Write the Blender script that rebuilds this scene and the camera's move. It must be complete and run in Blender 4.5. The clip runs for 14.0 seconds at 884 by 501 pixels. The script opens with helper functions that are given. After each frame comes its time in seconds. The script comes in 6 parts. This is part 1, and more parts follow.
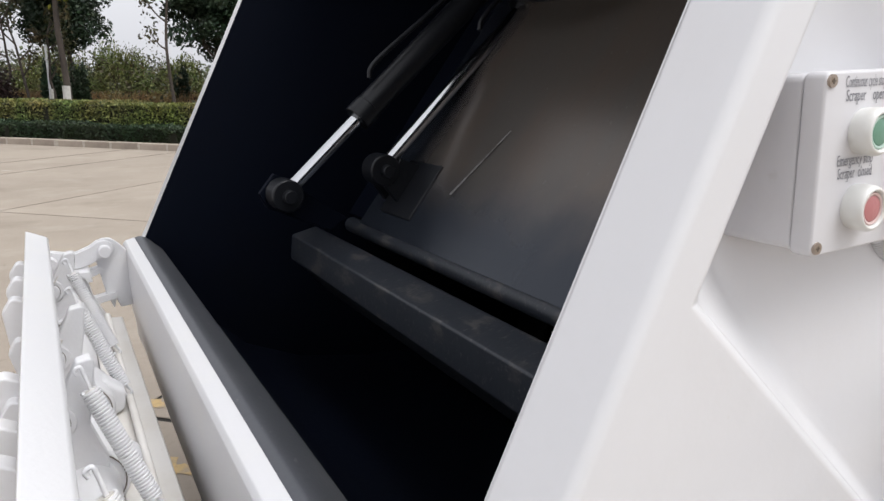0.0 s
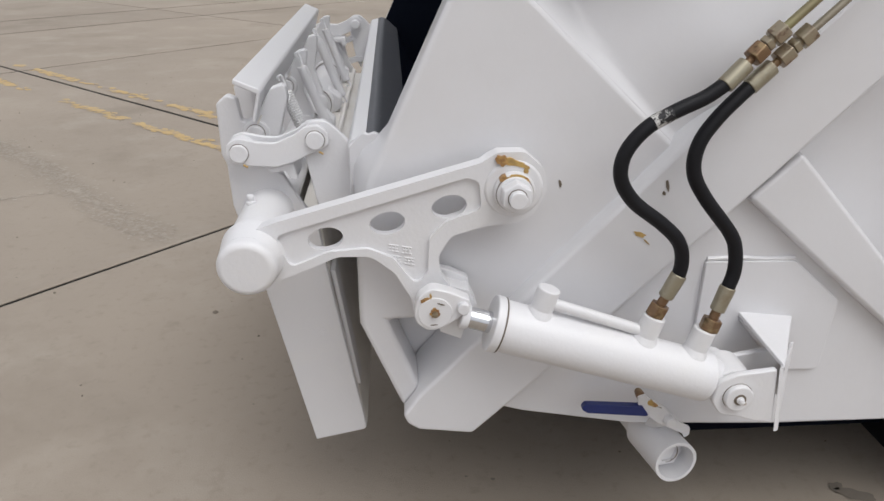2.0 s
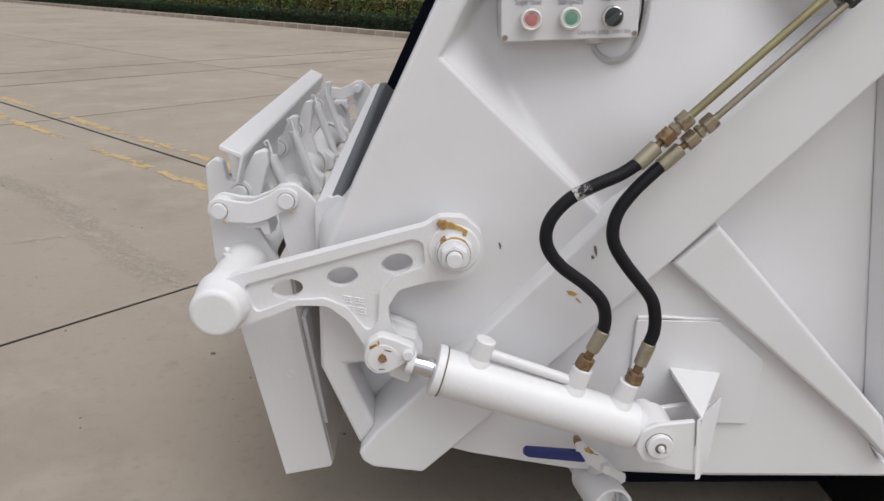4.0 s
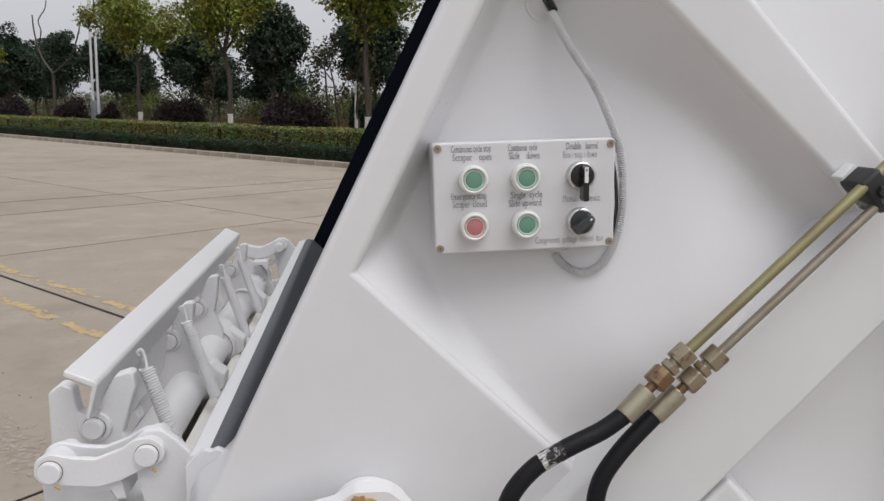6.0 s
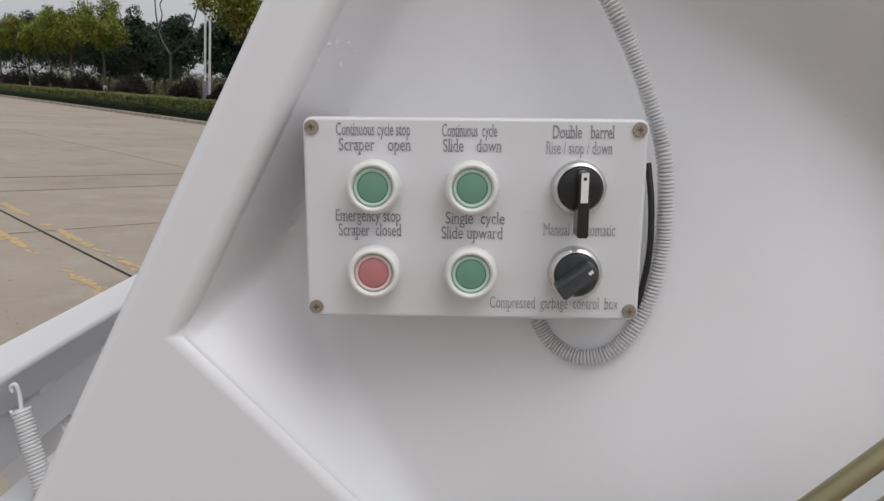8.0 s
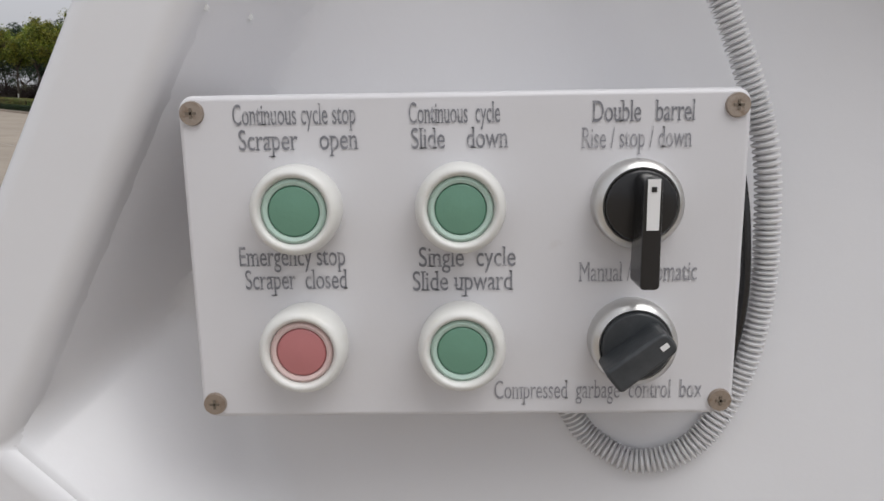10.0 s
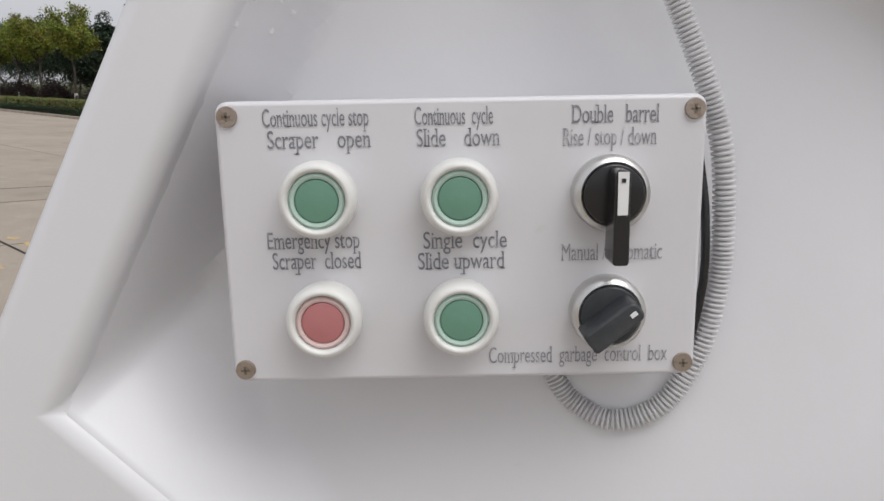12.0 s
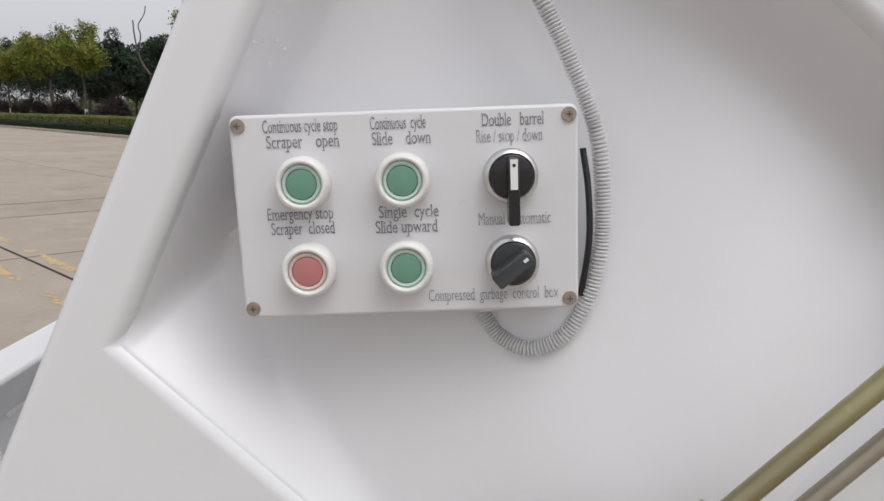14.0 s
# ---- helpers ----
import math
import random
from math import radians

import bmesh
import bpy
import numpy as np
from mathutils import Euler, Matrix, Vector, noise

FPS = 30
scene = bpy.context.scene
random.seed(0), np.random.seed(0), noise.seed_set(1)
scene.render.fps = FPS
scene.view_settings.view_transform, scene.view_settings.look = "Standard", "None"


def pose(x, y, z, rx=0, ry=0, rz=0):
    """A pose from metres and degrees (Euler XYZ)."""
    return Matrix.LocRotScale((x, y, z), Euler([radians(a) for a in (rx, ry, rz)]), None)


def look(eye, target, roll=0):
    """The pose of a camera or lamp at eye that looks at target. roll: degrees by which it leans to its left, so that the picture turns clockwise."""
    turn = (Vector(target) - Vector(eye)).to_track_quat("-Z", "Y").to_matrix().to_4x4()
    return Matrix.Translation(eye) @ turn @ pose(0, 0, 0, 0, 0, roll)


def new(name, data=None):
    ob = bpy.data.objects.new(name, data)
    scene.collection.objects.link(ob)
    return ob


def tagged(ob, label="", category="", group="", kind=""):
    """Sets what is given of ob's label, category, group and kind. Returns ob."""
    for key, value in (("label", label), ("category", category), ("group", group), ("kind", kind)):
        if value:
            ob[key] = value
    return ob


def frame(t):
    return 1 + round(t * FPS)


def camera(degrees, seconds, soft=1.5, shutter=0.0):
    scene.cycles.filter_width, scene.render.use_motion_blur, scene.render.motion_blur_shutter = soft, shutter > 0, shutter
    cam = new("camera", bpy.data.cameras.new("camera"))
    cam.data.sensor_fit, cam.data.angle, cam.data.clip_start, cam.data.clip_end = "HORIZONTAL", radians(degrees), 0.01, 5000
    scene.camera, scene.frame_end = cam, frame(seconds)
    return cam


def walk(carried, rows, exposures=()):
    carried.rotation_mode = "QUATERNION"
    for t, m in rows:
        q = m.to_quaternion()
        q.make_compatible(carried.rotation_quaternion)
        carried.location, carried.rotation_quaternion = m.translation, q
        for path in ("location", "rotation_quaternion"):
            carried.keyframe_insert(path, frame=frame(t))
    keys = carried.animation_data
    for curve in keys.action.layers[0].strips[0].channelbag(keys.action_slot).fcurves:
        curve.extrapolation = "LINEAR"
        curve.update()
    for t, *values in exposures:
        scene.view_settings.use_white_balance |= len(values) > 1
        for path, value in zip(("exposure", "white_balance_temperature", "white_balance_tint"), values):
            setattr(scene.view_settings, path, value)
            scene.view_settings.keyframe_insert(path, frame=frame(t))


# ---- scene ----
cam = camera(63.9, 14.0)
PATH = [
    (0, (-0.098, -0.41, 1.288), (0.843, 1.301, 0.855), 0.7),
    (0.2, (-0.039, -0.483, 1.235), (0.666, 1.303, 0.674), 2.4),
    (0.3, (0.003, -0.508, 1.242), (0.556, 1.268, 0.508), 1.6),
    (0.4, (-0.009, -0.555, 1.211), (0.502, 1.242, 0.496), 2.2),
    (0.5, (0.004, -0.587, 1.194), (0.429, 1.222, 0.453), 1.5),
    (0.6, (0.004, -0.623, 1.193), (0.369, 1.187, 0.424), 0.5),
    (0.8, (0.019, -0.7, 1.192), (0.314, 1.113, 0.399), -2.4),
    (1, (0.035, -0.791, 1.196), (0.301, 1.025, 0.401), -2.4),
    (1.5, (0.069, -1.018, 1.196), (0.242, 0.811, 0.407), -1.6),
    (2, (0.13, -1.151, 1.192), (0.26, 0.667, 0.368), 0.3),
    (2.1, (0.129, -1.192, 1.183), (0.275, 0.614, 0.339), 0.9),
    (2.2, (0.128, -1.213, 1.179), (0.282, 0.589, 0.325), 1.2),
    (4.3, (0.257, -1.279, 1.257), (0.318, 0.599, 0.574), 1.2),
    (4.5, (0.257, -1.266, 1.25), (0.333, 0.609, 0.559), 1.5),
    (5, (0.268, -1.195, 1.291), (0.431, 0.711, 0.71), 1.9),
    (5.5, (0.273, -1.053, 1.329), (0.484, 0.893, 0.92), 2.3),
    (6, (0.291, -0.93, 1.333), (0.517, 1.024, 0.971), 1.4),
    (6.5, (0.341, -0.833, 1.327), (0.539, 1.121, 0.945), 2.2),
    (7, (0.427, -0.71, 1.325), (0.485, 1.245, 0.906), 2.3),
    (7.5, (0.478, -0.628, 1.318), (0.428, 1.325, 0.893), 3.3),
    (8, (0.475, -0.556, 1.317), (0.442, 1.404, 0.921), 3.5),
    (8.2, (0.468, -0.521, 1.316), (0.453, 1.441, 0.926), 3.5),
    (10.3, (0.481, -0.373, 1.302), (0.456, 1.589, 0.914), 1.8),
    (10.5, (0.481, -0.373, 1.301), (0.455, 1.588, 0.909), 1.6),
    (11, (0.481, -0.376, 1.302), (0.463, 1.583, 0.9), 1.7),
    (11.5, (0.48, -0.39, 1.303), (0.471, 1.57, 0.903), 2.0),
    (12, (0.474, -0.42, 1.307), (0.493, 1.54, 0.911), 2.0),
    (12.5, (0.469, -0.443, 1.31), (0.524, 1.517, 0.914), 2.0),
    (13, (0.47, -0.46, 1.312), (0.529, 1.502, 0.929), 1.9),
    (13.5, (0.467, -0.49, 1.313), (0.558, 1.475, 0.949), 2.0),
    (14, (0.511, -0.551, 1.308), (0.504, 1.414, 0.935), 0.9),
]
EXPOSURES = [(0.0, 0.42), (0.5, -0.2), (1.0, -0.24), (1.5, -0.19), (2.0, -0.10), (4.5, -0.07), (5.0, -0.12), (6.0, -0.09), (7.5, -0.25), (8.2, -0.25), (10.3, -0.20), (11.0, -0.20), (12.0, -0.07), (13.0, -0.05), (14.0, 0.02)]
walk(cam, [(t, look(eye, target, roll)) for t, eye, target, roll in PATH], EXPOSURES)

# ---- light ----
world = bpy.data.worlds.new("overcast_sky")
scene.world = world
world.use_nodes = True
wn, wl = world.node_tree.nodes, world.node_tree.links
sky = wn.new("ShaderNodeTexSky")
sky.sky_type, sky.sun_disc = "NISHITA", False
sky.sun_elevation, sky.sun_rotation = radians(62), radians(142)
sky.air_density, sky.dust_density, sky.ozone_density = 1.0, 6.0, 1.0
grey = wn.new("ShaderNodeHueSaturation")
grey.inputs["Saturation"].default_value = 0.12
wl.new(sky.outputs["Color"], grey.inputs["Color"])
cloud = wn.new("ShaderNodeMix")
cloud.data_type = "RGBA"
cloud.inputs["Factor"].default_value = 0.55
cloud.inputs["B"].default_value = (8.25, 8.35, 8.95, 1)
wl.new(grey.outputs["Color"], cloud.inputs["A"])
wl.new(cloud.outputs["Result"], wn["Background"].inputs["Color"])
wn["Background"].inputs["Strength"].default_value = 0.11

sun_data = bpy.data.lights.new("sun", "SUN")
sun_data.energy, sun_data.angle, sun_data.color = 1.5, radians(50), (1.0, 0.99, 0.985)
sun = new("sun", sun_data)
SUN_AZ, SUN_EL = radians(142), radians(62)
sun_way = Vector((math.sin(SUN_AZ) * math.cos(SUN_EL), math.cos(SUN_AZ) * math.cos(SUN_EL), math.sin(SUN_EL)))
sun.matrix_basis = look(sun_way * 30, (0, 0, 0))


# ---- materials ----
def material(name, color, rough=0.5, metal=0.0, spots=(), bump=0.0, bump_scale=200.0, coat=0.0, spec=0.5, jitter=0.0):
    """A surface with layers of noise: spots are (scale, low, high, colour, strength, stretch)."""
    m = bpy.data.materials.new(name)
    m.use_nodes = True
    n, l = m.node_tree.nodes, m.node_tree.links
    b = n["Principled BSDF"]
    b.inputs["Roughness"].default_value, b.inputs["Metallic"].default_value = rough, metal
    b.inputs["Coat Weight"].default_value, b.inputs["Specular IOR Level"].default_value = coat, spec
    b.inputs["Coat Roughness"].default_value = 0.15
    tc = n.new("ShaderNodeTexCoord")
    rgb = n.new("ShaderNodeRGB")
    rgb.outputs[0].default_value = (*color, 1)
    out = rgb.outputs[0]
    for scale, low, high, tint, strength, stretch in spots:
        mp = n.new("ShaderNodeMapping")
        mp.inputs["Scale"].default_value = stretch
        l.new(tc.outputs["Object"], mp.inputs["Vector"])
        tex = n.new("ShaderNodeTexNoise")
        tex.inputs["Scale"].default_value, tex.inputs["Detail"].default_value = scale, 6.0
        tex.inputs["Roughness"].default_value = 0.6
        l.new(mp.outputs["Vector"], tex.inputs["Vector"])
        rng = n.new("ShaderNodeMapRange")
        rng.inputs["From Min"].default_value, rng.inputs["From Max"].default_value = low, high
        rng.inputs["To Max"].default_value = strength
        l.new(tex.outputs["Fac"], rng.inputs["Value"])
        mix = n.new("ShaderNodeMix")
        mix.data_type = "RGBA"
        l.new(rng.outputs["Result"], mix.inputs["Factor"])
        l.new(out, mix.inputs["A"])
        mix.inputs["B"].default_value = (*tint, 1)
        out = mix.outputs["Result"]
    if jitter:
        info = n.new("ShaderNodeObjectInfo")
        hs = n.new("ShaderNodeHueSaturation")
        r2 = n.new("ShaderNodeMapRange")
        r2.inputs["To Min"].default_value, r2.inputs["To Max"].default_value = 1 - jitter, 1 + jitter
        l.new(info.outputs["Random"], r2.inputs["Value"])
        l.new(r2.outputs["Result"], hs.inputs["Value"])
        l.new(out, hs.inputs["Color"])
        out = hs.outputs["Color"]
    l.new(out, b.inputs["Base Color"])
    if bump:
        t2 = n.new("ShaderNodeTexNoise")
        t2.inputs["Scale"].default_value, t2.inputs["Detail"].default_value = bump_scale, 4.0
        l.new(tc.outputs["Object"], t2.inputs["Vector"])
        bp = n.new("ShaderNodeBump")
        bp.inputs["Strength"].default_value, bp.inputs["Distance"].default_value = bump, 0.002
        l.new(t2.outputs["Fac"], bp.inputs["Height"])
        l.new(bp.outputs["Normal"], b.inputs["Normal"])
    return m


ONE = (1, 1, 1)
PAINT = material("white_enamel_paint", (0.70, 0.70, 0.718), 0.30, 0, [(3.0, 0.45, 0.75, (0.625, 0.615, 0.62), 0.6, ONE), (60.0, 0.72, 0.8, (0.5, 0.45, 0.38), 0.35, ONE)], 0.10, 90.0, 0.25)
PAINT_CAST = material("white_paint_on_castings", (0.71, 0.708, 0.722), 0.38, 0, [(8.0, 0.5, 0.8, (0.74, 0.73, 0.71), 0.7, ONE), (120.0, 0.7, 0.78, (0.42, 0.37, 0.3), 0.4, ONE)], 0.25, 140.0, 0.1)
PAINT_DUST = material("dusty_white_paint", (0.72, 0.70, 0.67), 0.5, 0, [(5.0, 0.42, 0.7, (0.6, 0.56, 0.5), 0.6, ONE), (90.0, 0.66, 0.76, (0.4, 0.34, 0.27), 0.5, ONE)], 0.2, 120.0)
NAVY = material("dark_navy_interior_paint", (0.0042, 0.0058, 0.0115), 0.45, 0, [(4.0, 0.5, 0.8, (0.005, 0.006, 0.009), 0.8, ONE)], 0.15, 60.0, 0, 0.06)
STEEL_GREY = material("grey_scuffed_steel_sheet", (0.125, 0.112, 0.100), 0.24, 0.45, [(2.0, 0.4, 0.75, (0.145, 0.108, 0.085), 0.8, (1, 3, 1)), (40.0, 0.62, 0.76, (0.07, 0.066, 0.062), 0.5, (1, 6, 1)), (90.0, 0.66, 0.74, (0.22, 0.21, 0.20), 0.5, (1, 1, 1))], 0.10, 80.0)
BLADE = material("black_paint_worn_to_steel", (0.022, 0.026, 0.034), 0.42, 0.1, [(22.0, 0.55, 0.64, (0.085, 0.08, 0.078), 0.7, (1, 0.5, 1)), (140.0, 0.58, 0.70, (0.12, 0.11, 0.11), 0.6, (0.3, 1, 1)), (60.0, 0.6, 0.75, (0.03, 0.03, 0.03), 0.7, ONE)], 0.2, 60.0)
RAM_PAINT = material("black_ram_enamel", (0.010, 0.011, 0.014), 0.36, 0, [(30.0, 0.6, 0.75, (0.03, 0.03, 0.032), 0.6, ONE)], 0.1, 80.0, 0, 0.35)
LINER = material("dark_grey_steel_liner", (0.082, 0.086, 0.098), 0.42, 0.2, [(6.0, 0.5, 0.75, (0.125, 0.126, 0.132), 0.7, (1, 0.4, 1)), (50.0, 0.66, 0.76, (0.3, 0.29, 0.28), 0.7, (1, 0.5, 1))], 0.15, 90.0)
CHROME = material("polished_chrome", (0.70, 0.71, 0.73), 0.14, 1.0, [(30.0, 0.6, 0.8, (0.5, 0.5, 0.52), 0.5, ONE)])
CHROME_WORN = material("scraped_bare_steel", (0.34, 0.33, 0.32), 0.35, 0.6, [(60.0, 0.45, 0.62, (0.14, 0.125, 0.11), 0.8, ONE)])
RUBBER = material("black_rubber_hose", (0.008, 0.008, 0.010), 0.5, 0, [(25.0, 0.66, 0.78, (0.05, 0.047, 0.043), 0.5, ONE)], 0.3, 400.0, 0, 0.22)
ZINC = material("yellow_zinc_plated_steel", (0.37, 0.32, 0.235), 0.30, 0.8, [(70.0, 0.56, 0.68, (0.07, 0.05, 0.03), 0.75, ONE), (35.0, 0.45, 0.7, (0.28, 0.18, 0.13), 0.7, ONE), (90.0, 0.6, 0.75, (0.5, 0.44, 0.3), 0.6, ONE)], 0.12, 300.0)
FERRULE = material("dull_plated_ferrule", (0.36, 0.33, 0.25), 0.36, 0.7, [(35.0, 0.5, 0.7, (0.26, 0.20, 0.13), 0.7, ONE), (90.0, 0.6, 0.75, (0.5, 0.46, 0.36), 0.6, ONE)], 0.1, 300.0)
COPPER = material("brown_plated_hex_nut", (0.23, 0.145, 0.085), 0.34, 0.75, [(70.0, 0.54, 0.68, (0.06, 0.04, 0.022), 0.8, ONE), (60.0, 0.5, 0.7, (0.42, 0.33, 0.18), 0.7, ONE)], 0.12, 300.0)
OLIVE = material("olive_passivated_pipe", (0.34, 0.32, 0.17), 0.33, 0.7, [(10.0, 0.4, 0.7, (0.26, 0.22, 0.14), 0.8, ONE), (80.0, 0.6, 0.75, (0.45, 0.4, 0.28), 0.5, ONE)], 0.08, 200.0)
GREY_PIPE = material("dusty_grey_plated_pipe", (0.33, 0.30, 0.235), 0.4, 0.6, [(12.0, 0.4, 0.7, (0.24, 0.205, 0.15), 0.8, ONE), (80.0, 0.6, 0.75, (0.42, 0.39, 0.32), 0.5, ONE)], 0.08, 200.0)
LABEL = material("rubbed_pale_hose_label", (0.009, 0.009, 0.011), 0.5, 0, [(75.0, 0.50, 0.56, (0.55, 0.54, 0.52), 0.95, ONE)], 0.2, 300.0)
CLAMP = material("smudged_black_pipe_clamp", (0.02, 0.02, 0.02), 0.5, 0, [(30.0, 0.54, 0.64, (0.42, 0.41, 0.39), 0.85, ONE)], 0.3, 120.0)
RUST = material("rusty_brown_grease", (0.27, 0.14, 0.05), 0.4, 0, [(90.0, 0.45, 0.62, (0.48, 0.29, 0.10), 0.9, ONE), (160.0, 0.55, 0.7, (0.12, 0.06, 0.03), 0.7, ONE)], 0.6, 200.0)
OCHRE = material("ochre_rust_stain", (0.47, 0.31, 0.10), 0.6, 0, [(80.0, 0.45, 0.65, (0.30, 0.19, 0.07), 0.8, ONE)])
BOX = material("pale_grey_moulded_plastic", (0.645, 0.64, 0.66), 0.38, 0, [(12.0, 0.5, 0.75, (0.60, 0.59, 0.60), 0.6, ONE), (45.0, 0.66, 0.76, (0.5, 0.48, 0.46), 0.3, ONE)], 0.025, 300.0)
BEZEL = material("ivory_rubber_button_boot", (0.70, 0.70, 0.675), 0.4, 0, [(60.0, 0.55, 0.75, (0.6, 0.58, 0.5), 0.5, ONE)], 0.05, 400.0, 0.2)
GREEN = material("green_button_lens", (0.135, 0.285, 0.205), 0.35, 0, [(90.0, 0.5, 0.75, (0.15, 0.31, 0.22), 0.5, ONE)], 0.1, 400.0, 0.15)
GREEN_RIM = material("pale_green_boot_ring", (0.43, 0.57, 0.50), 0.35, 0, [(90.0, 0.5, 0.75, (0.42, 0.56, 0.48), 0.5, ONE)])
RED = material("faded_red_button_lens", (0.46, 0.175, 0.178), 0.35, 0, [(90.0, 0.5, 0.75, (0.46, 0.17, 0.17), 0.5, ONE)], 0.1, 400.0, 0.15)
RED_RIM = material("pale_pink_boot_ring", (0.63, 0.48, 0.46), 0.35, 0, [(90.0, 0.5, 0.75, (0.66, 0.5, 0.46), 0.5, ONE)])
SATIN = material("satin_plated_ring", (0.66, 0.655, 0.64), 0.32, 0.85, [(60.0, 0.5, 0.75, (0.52, 0.50, 0.47), 0.6, ONE)], 0.05, 400.0)
BLACK = material("glossy_black_plastic", (0.008, 0.008, 0.009), 0.25, 0, [(50.0, 0.6, 0.8, (0.03, 0.03, 0.03), 0.5, ONE)], 0.05, 200.0, 0.3)
CHARCOAL = material("dusty_charcoal_plastic", (0.03, 0.034, 0.038), 0.42, 0, [(40.0, 0.45, 0.7, (0.075, 0.08, 0.085), 0.7, ONE)], 0.1, 300.0)
MARK = material("white_indicator_mark", (0.75, 0.75, 0.75), 0.4, 0)
INK = material("worn_grey_printing_ink", (0.19, 0.193, 0.215), 0.6, 0, [(380.0, 0.5, 0.66, (0.52, 0.51, 0.53), 0.75, ONE)])
INK_PALE = material("faded_grey_printing_ink", (0.26, 0.26, 0.285), 0.6, 0, [(380.0, 0.48, 0.64, (0.6, 0.59, 0.61), 0.8, ONE)])
SCREW = material("dull_brownish_screw", (0.38, 0.32, 0.27), 0.4, 0.7, [(200.0, 0.5, 0.7, (0.22, 0.15, 0.1), 0.7, ONE)], 0.2, 600.0)
CONDUIT = material("grey_white_conduit", (0.66, 0.66, 0.67), 0.42, 0, [(20.0, 0.5, 0.75, (0.45, 0.45, 0.45), 0.6, ONE)], 0.05, 300.0)
BLUE = material("blue_vinyl_grip", (0.012, 0.025, 0.14), 0.4, 0, [(40.0, 0.55, 0.75, (0.03, 0.045, 0.19), 0.6, ONE)], 0.1, 200.0)
# For real scuffs and grit, and for shade painted into gaps between parts.
SCUFF_AND_SHADE = material("dark_scuff_and_gap_shade", (0.16, 0.13, 0.10), 0.6, 0)
CONCRETE = material("weathered_concrete", (0.345, 0.297, 0.245), 0.85, 0, [(0.35, 0.4, 0.7, (0.265, 0.227, 0.187), 0.8, ONE), (2.2, 0.52, 0.78, (0.40, 0.355, 0.30), 0.7, ONE), (0.9, 0.56, 0.7, (0.22, 0.187, 0.15), 0.55, ONE), (7.0, 0.60, 0.74, (0.24, 0.207, 0.168), 0.45, (1, 1.3, 1)), (28.0, 0.55, 0.75, (0.25, 0.215, 0.175), 0.55, ONE), (150.0, 0.62, 0.74, (0.18, 0.155, 0.13), 0.5, ONE)], 0.5, 260.0, 0, 0.25, 0.035)
JOINT = material("dark_joint_filler", (0.02, 0.017, 0.014), 0.9, 0, [(20.0, 0.5, 0.7, (0.04, 0.033, 0.026), 0.8, ONE)])
OIL = material("old_oil_in_concrete", (0.19, 0.162, 0.134), 0.7, 0, [(40.0, 0.4, 0.65, (0.2, 0.175, 0.145), 0.8, ONE)])
YELLOW = material("worn_yellow_road_paint", (0.50, 0.355, 0.165), 0.75, 0, [(14.0, 0.48, 0.62, (0.36, 0.29, 0.205), 0.9, ONE), (90.0, 0.5, 0.7, (0.34, 0.25, 0.13), 0.6, ONE)], 0.4, 200.0)
PALE = material("pale_chalky_trace", (0.47, 0.425, 0.37), 0.85, 0, [(30.0, 0.45, 0.62, (0.37, 0.33, 0.28), 0.9, ONE)])
CHALK = material("faint_concrete_dust", (0.372, 0.325, 0.273), 0.85, 0, [(40.0, 0.42, 0.62, (0.33, 0.285, 0.235), 0.9, ONE)])
KERB = material("kerb_concrete", (0.35, 0.30, 0.25), 0.85, 0, [(3.0, 0.45, 0.7, (0.25, 0.21, 0.18), 0.8, ONE), (60.0, 0.55, 0.75, (0.24, 0.21, 0.18), 0.5, ONE)], 0.5, 200.0, 0, 0.25, 0.10)
SOIL = material("dry_grass_soil", (0.13, 0.10, 0.055), 0.95, 0, [(0.8, 0.4, 0.7, (0.07, 0.085, 0.03), 0.8, ONE), (8.0, 0.5, 0.75, (0.2, 0.15, 0.08), 0.6, ONE)], 0.6, 20.0)
BARK = material("grey_brown_bark", (0.075, 0.060, 0.050), 0.9, 0, [(6.0, 0.45, 0.7, (0.040, 0.034, 0.030), 0.8, (1, 1, 0.3))], 0.8, 30.0)
LIME = material("whitewashed_trunk_base", (0.62, 0.60, 0.57), 0.8, 0, [(9.0, 0.45, 0.7, (0.42, 0.40, 0.37), 0.7, ONE)], 0.5, 30.0)
POLE = material("pale_painted_pole", (0.66, 0.66, 0.68), 0.45, 0, [(2.0, 0.5, 0.75, (0.56, 0.56, 0.57), 0.6, ONE)])
POLE_BASE = material("grey_pole_sleeve", (0.25, 0.27, 0.30), 0.6, 0, [(4.0, 0.5, 0.75, (0.2, 0.21, 0.23), 0.6, ONE)])


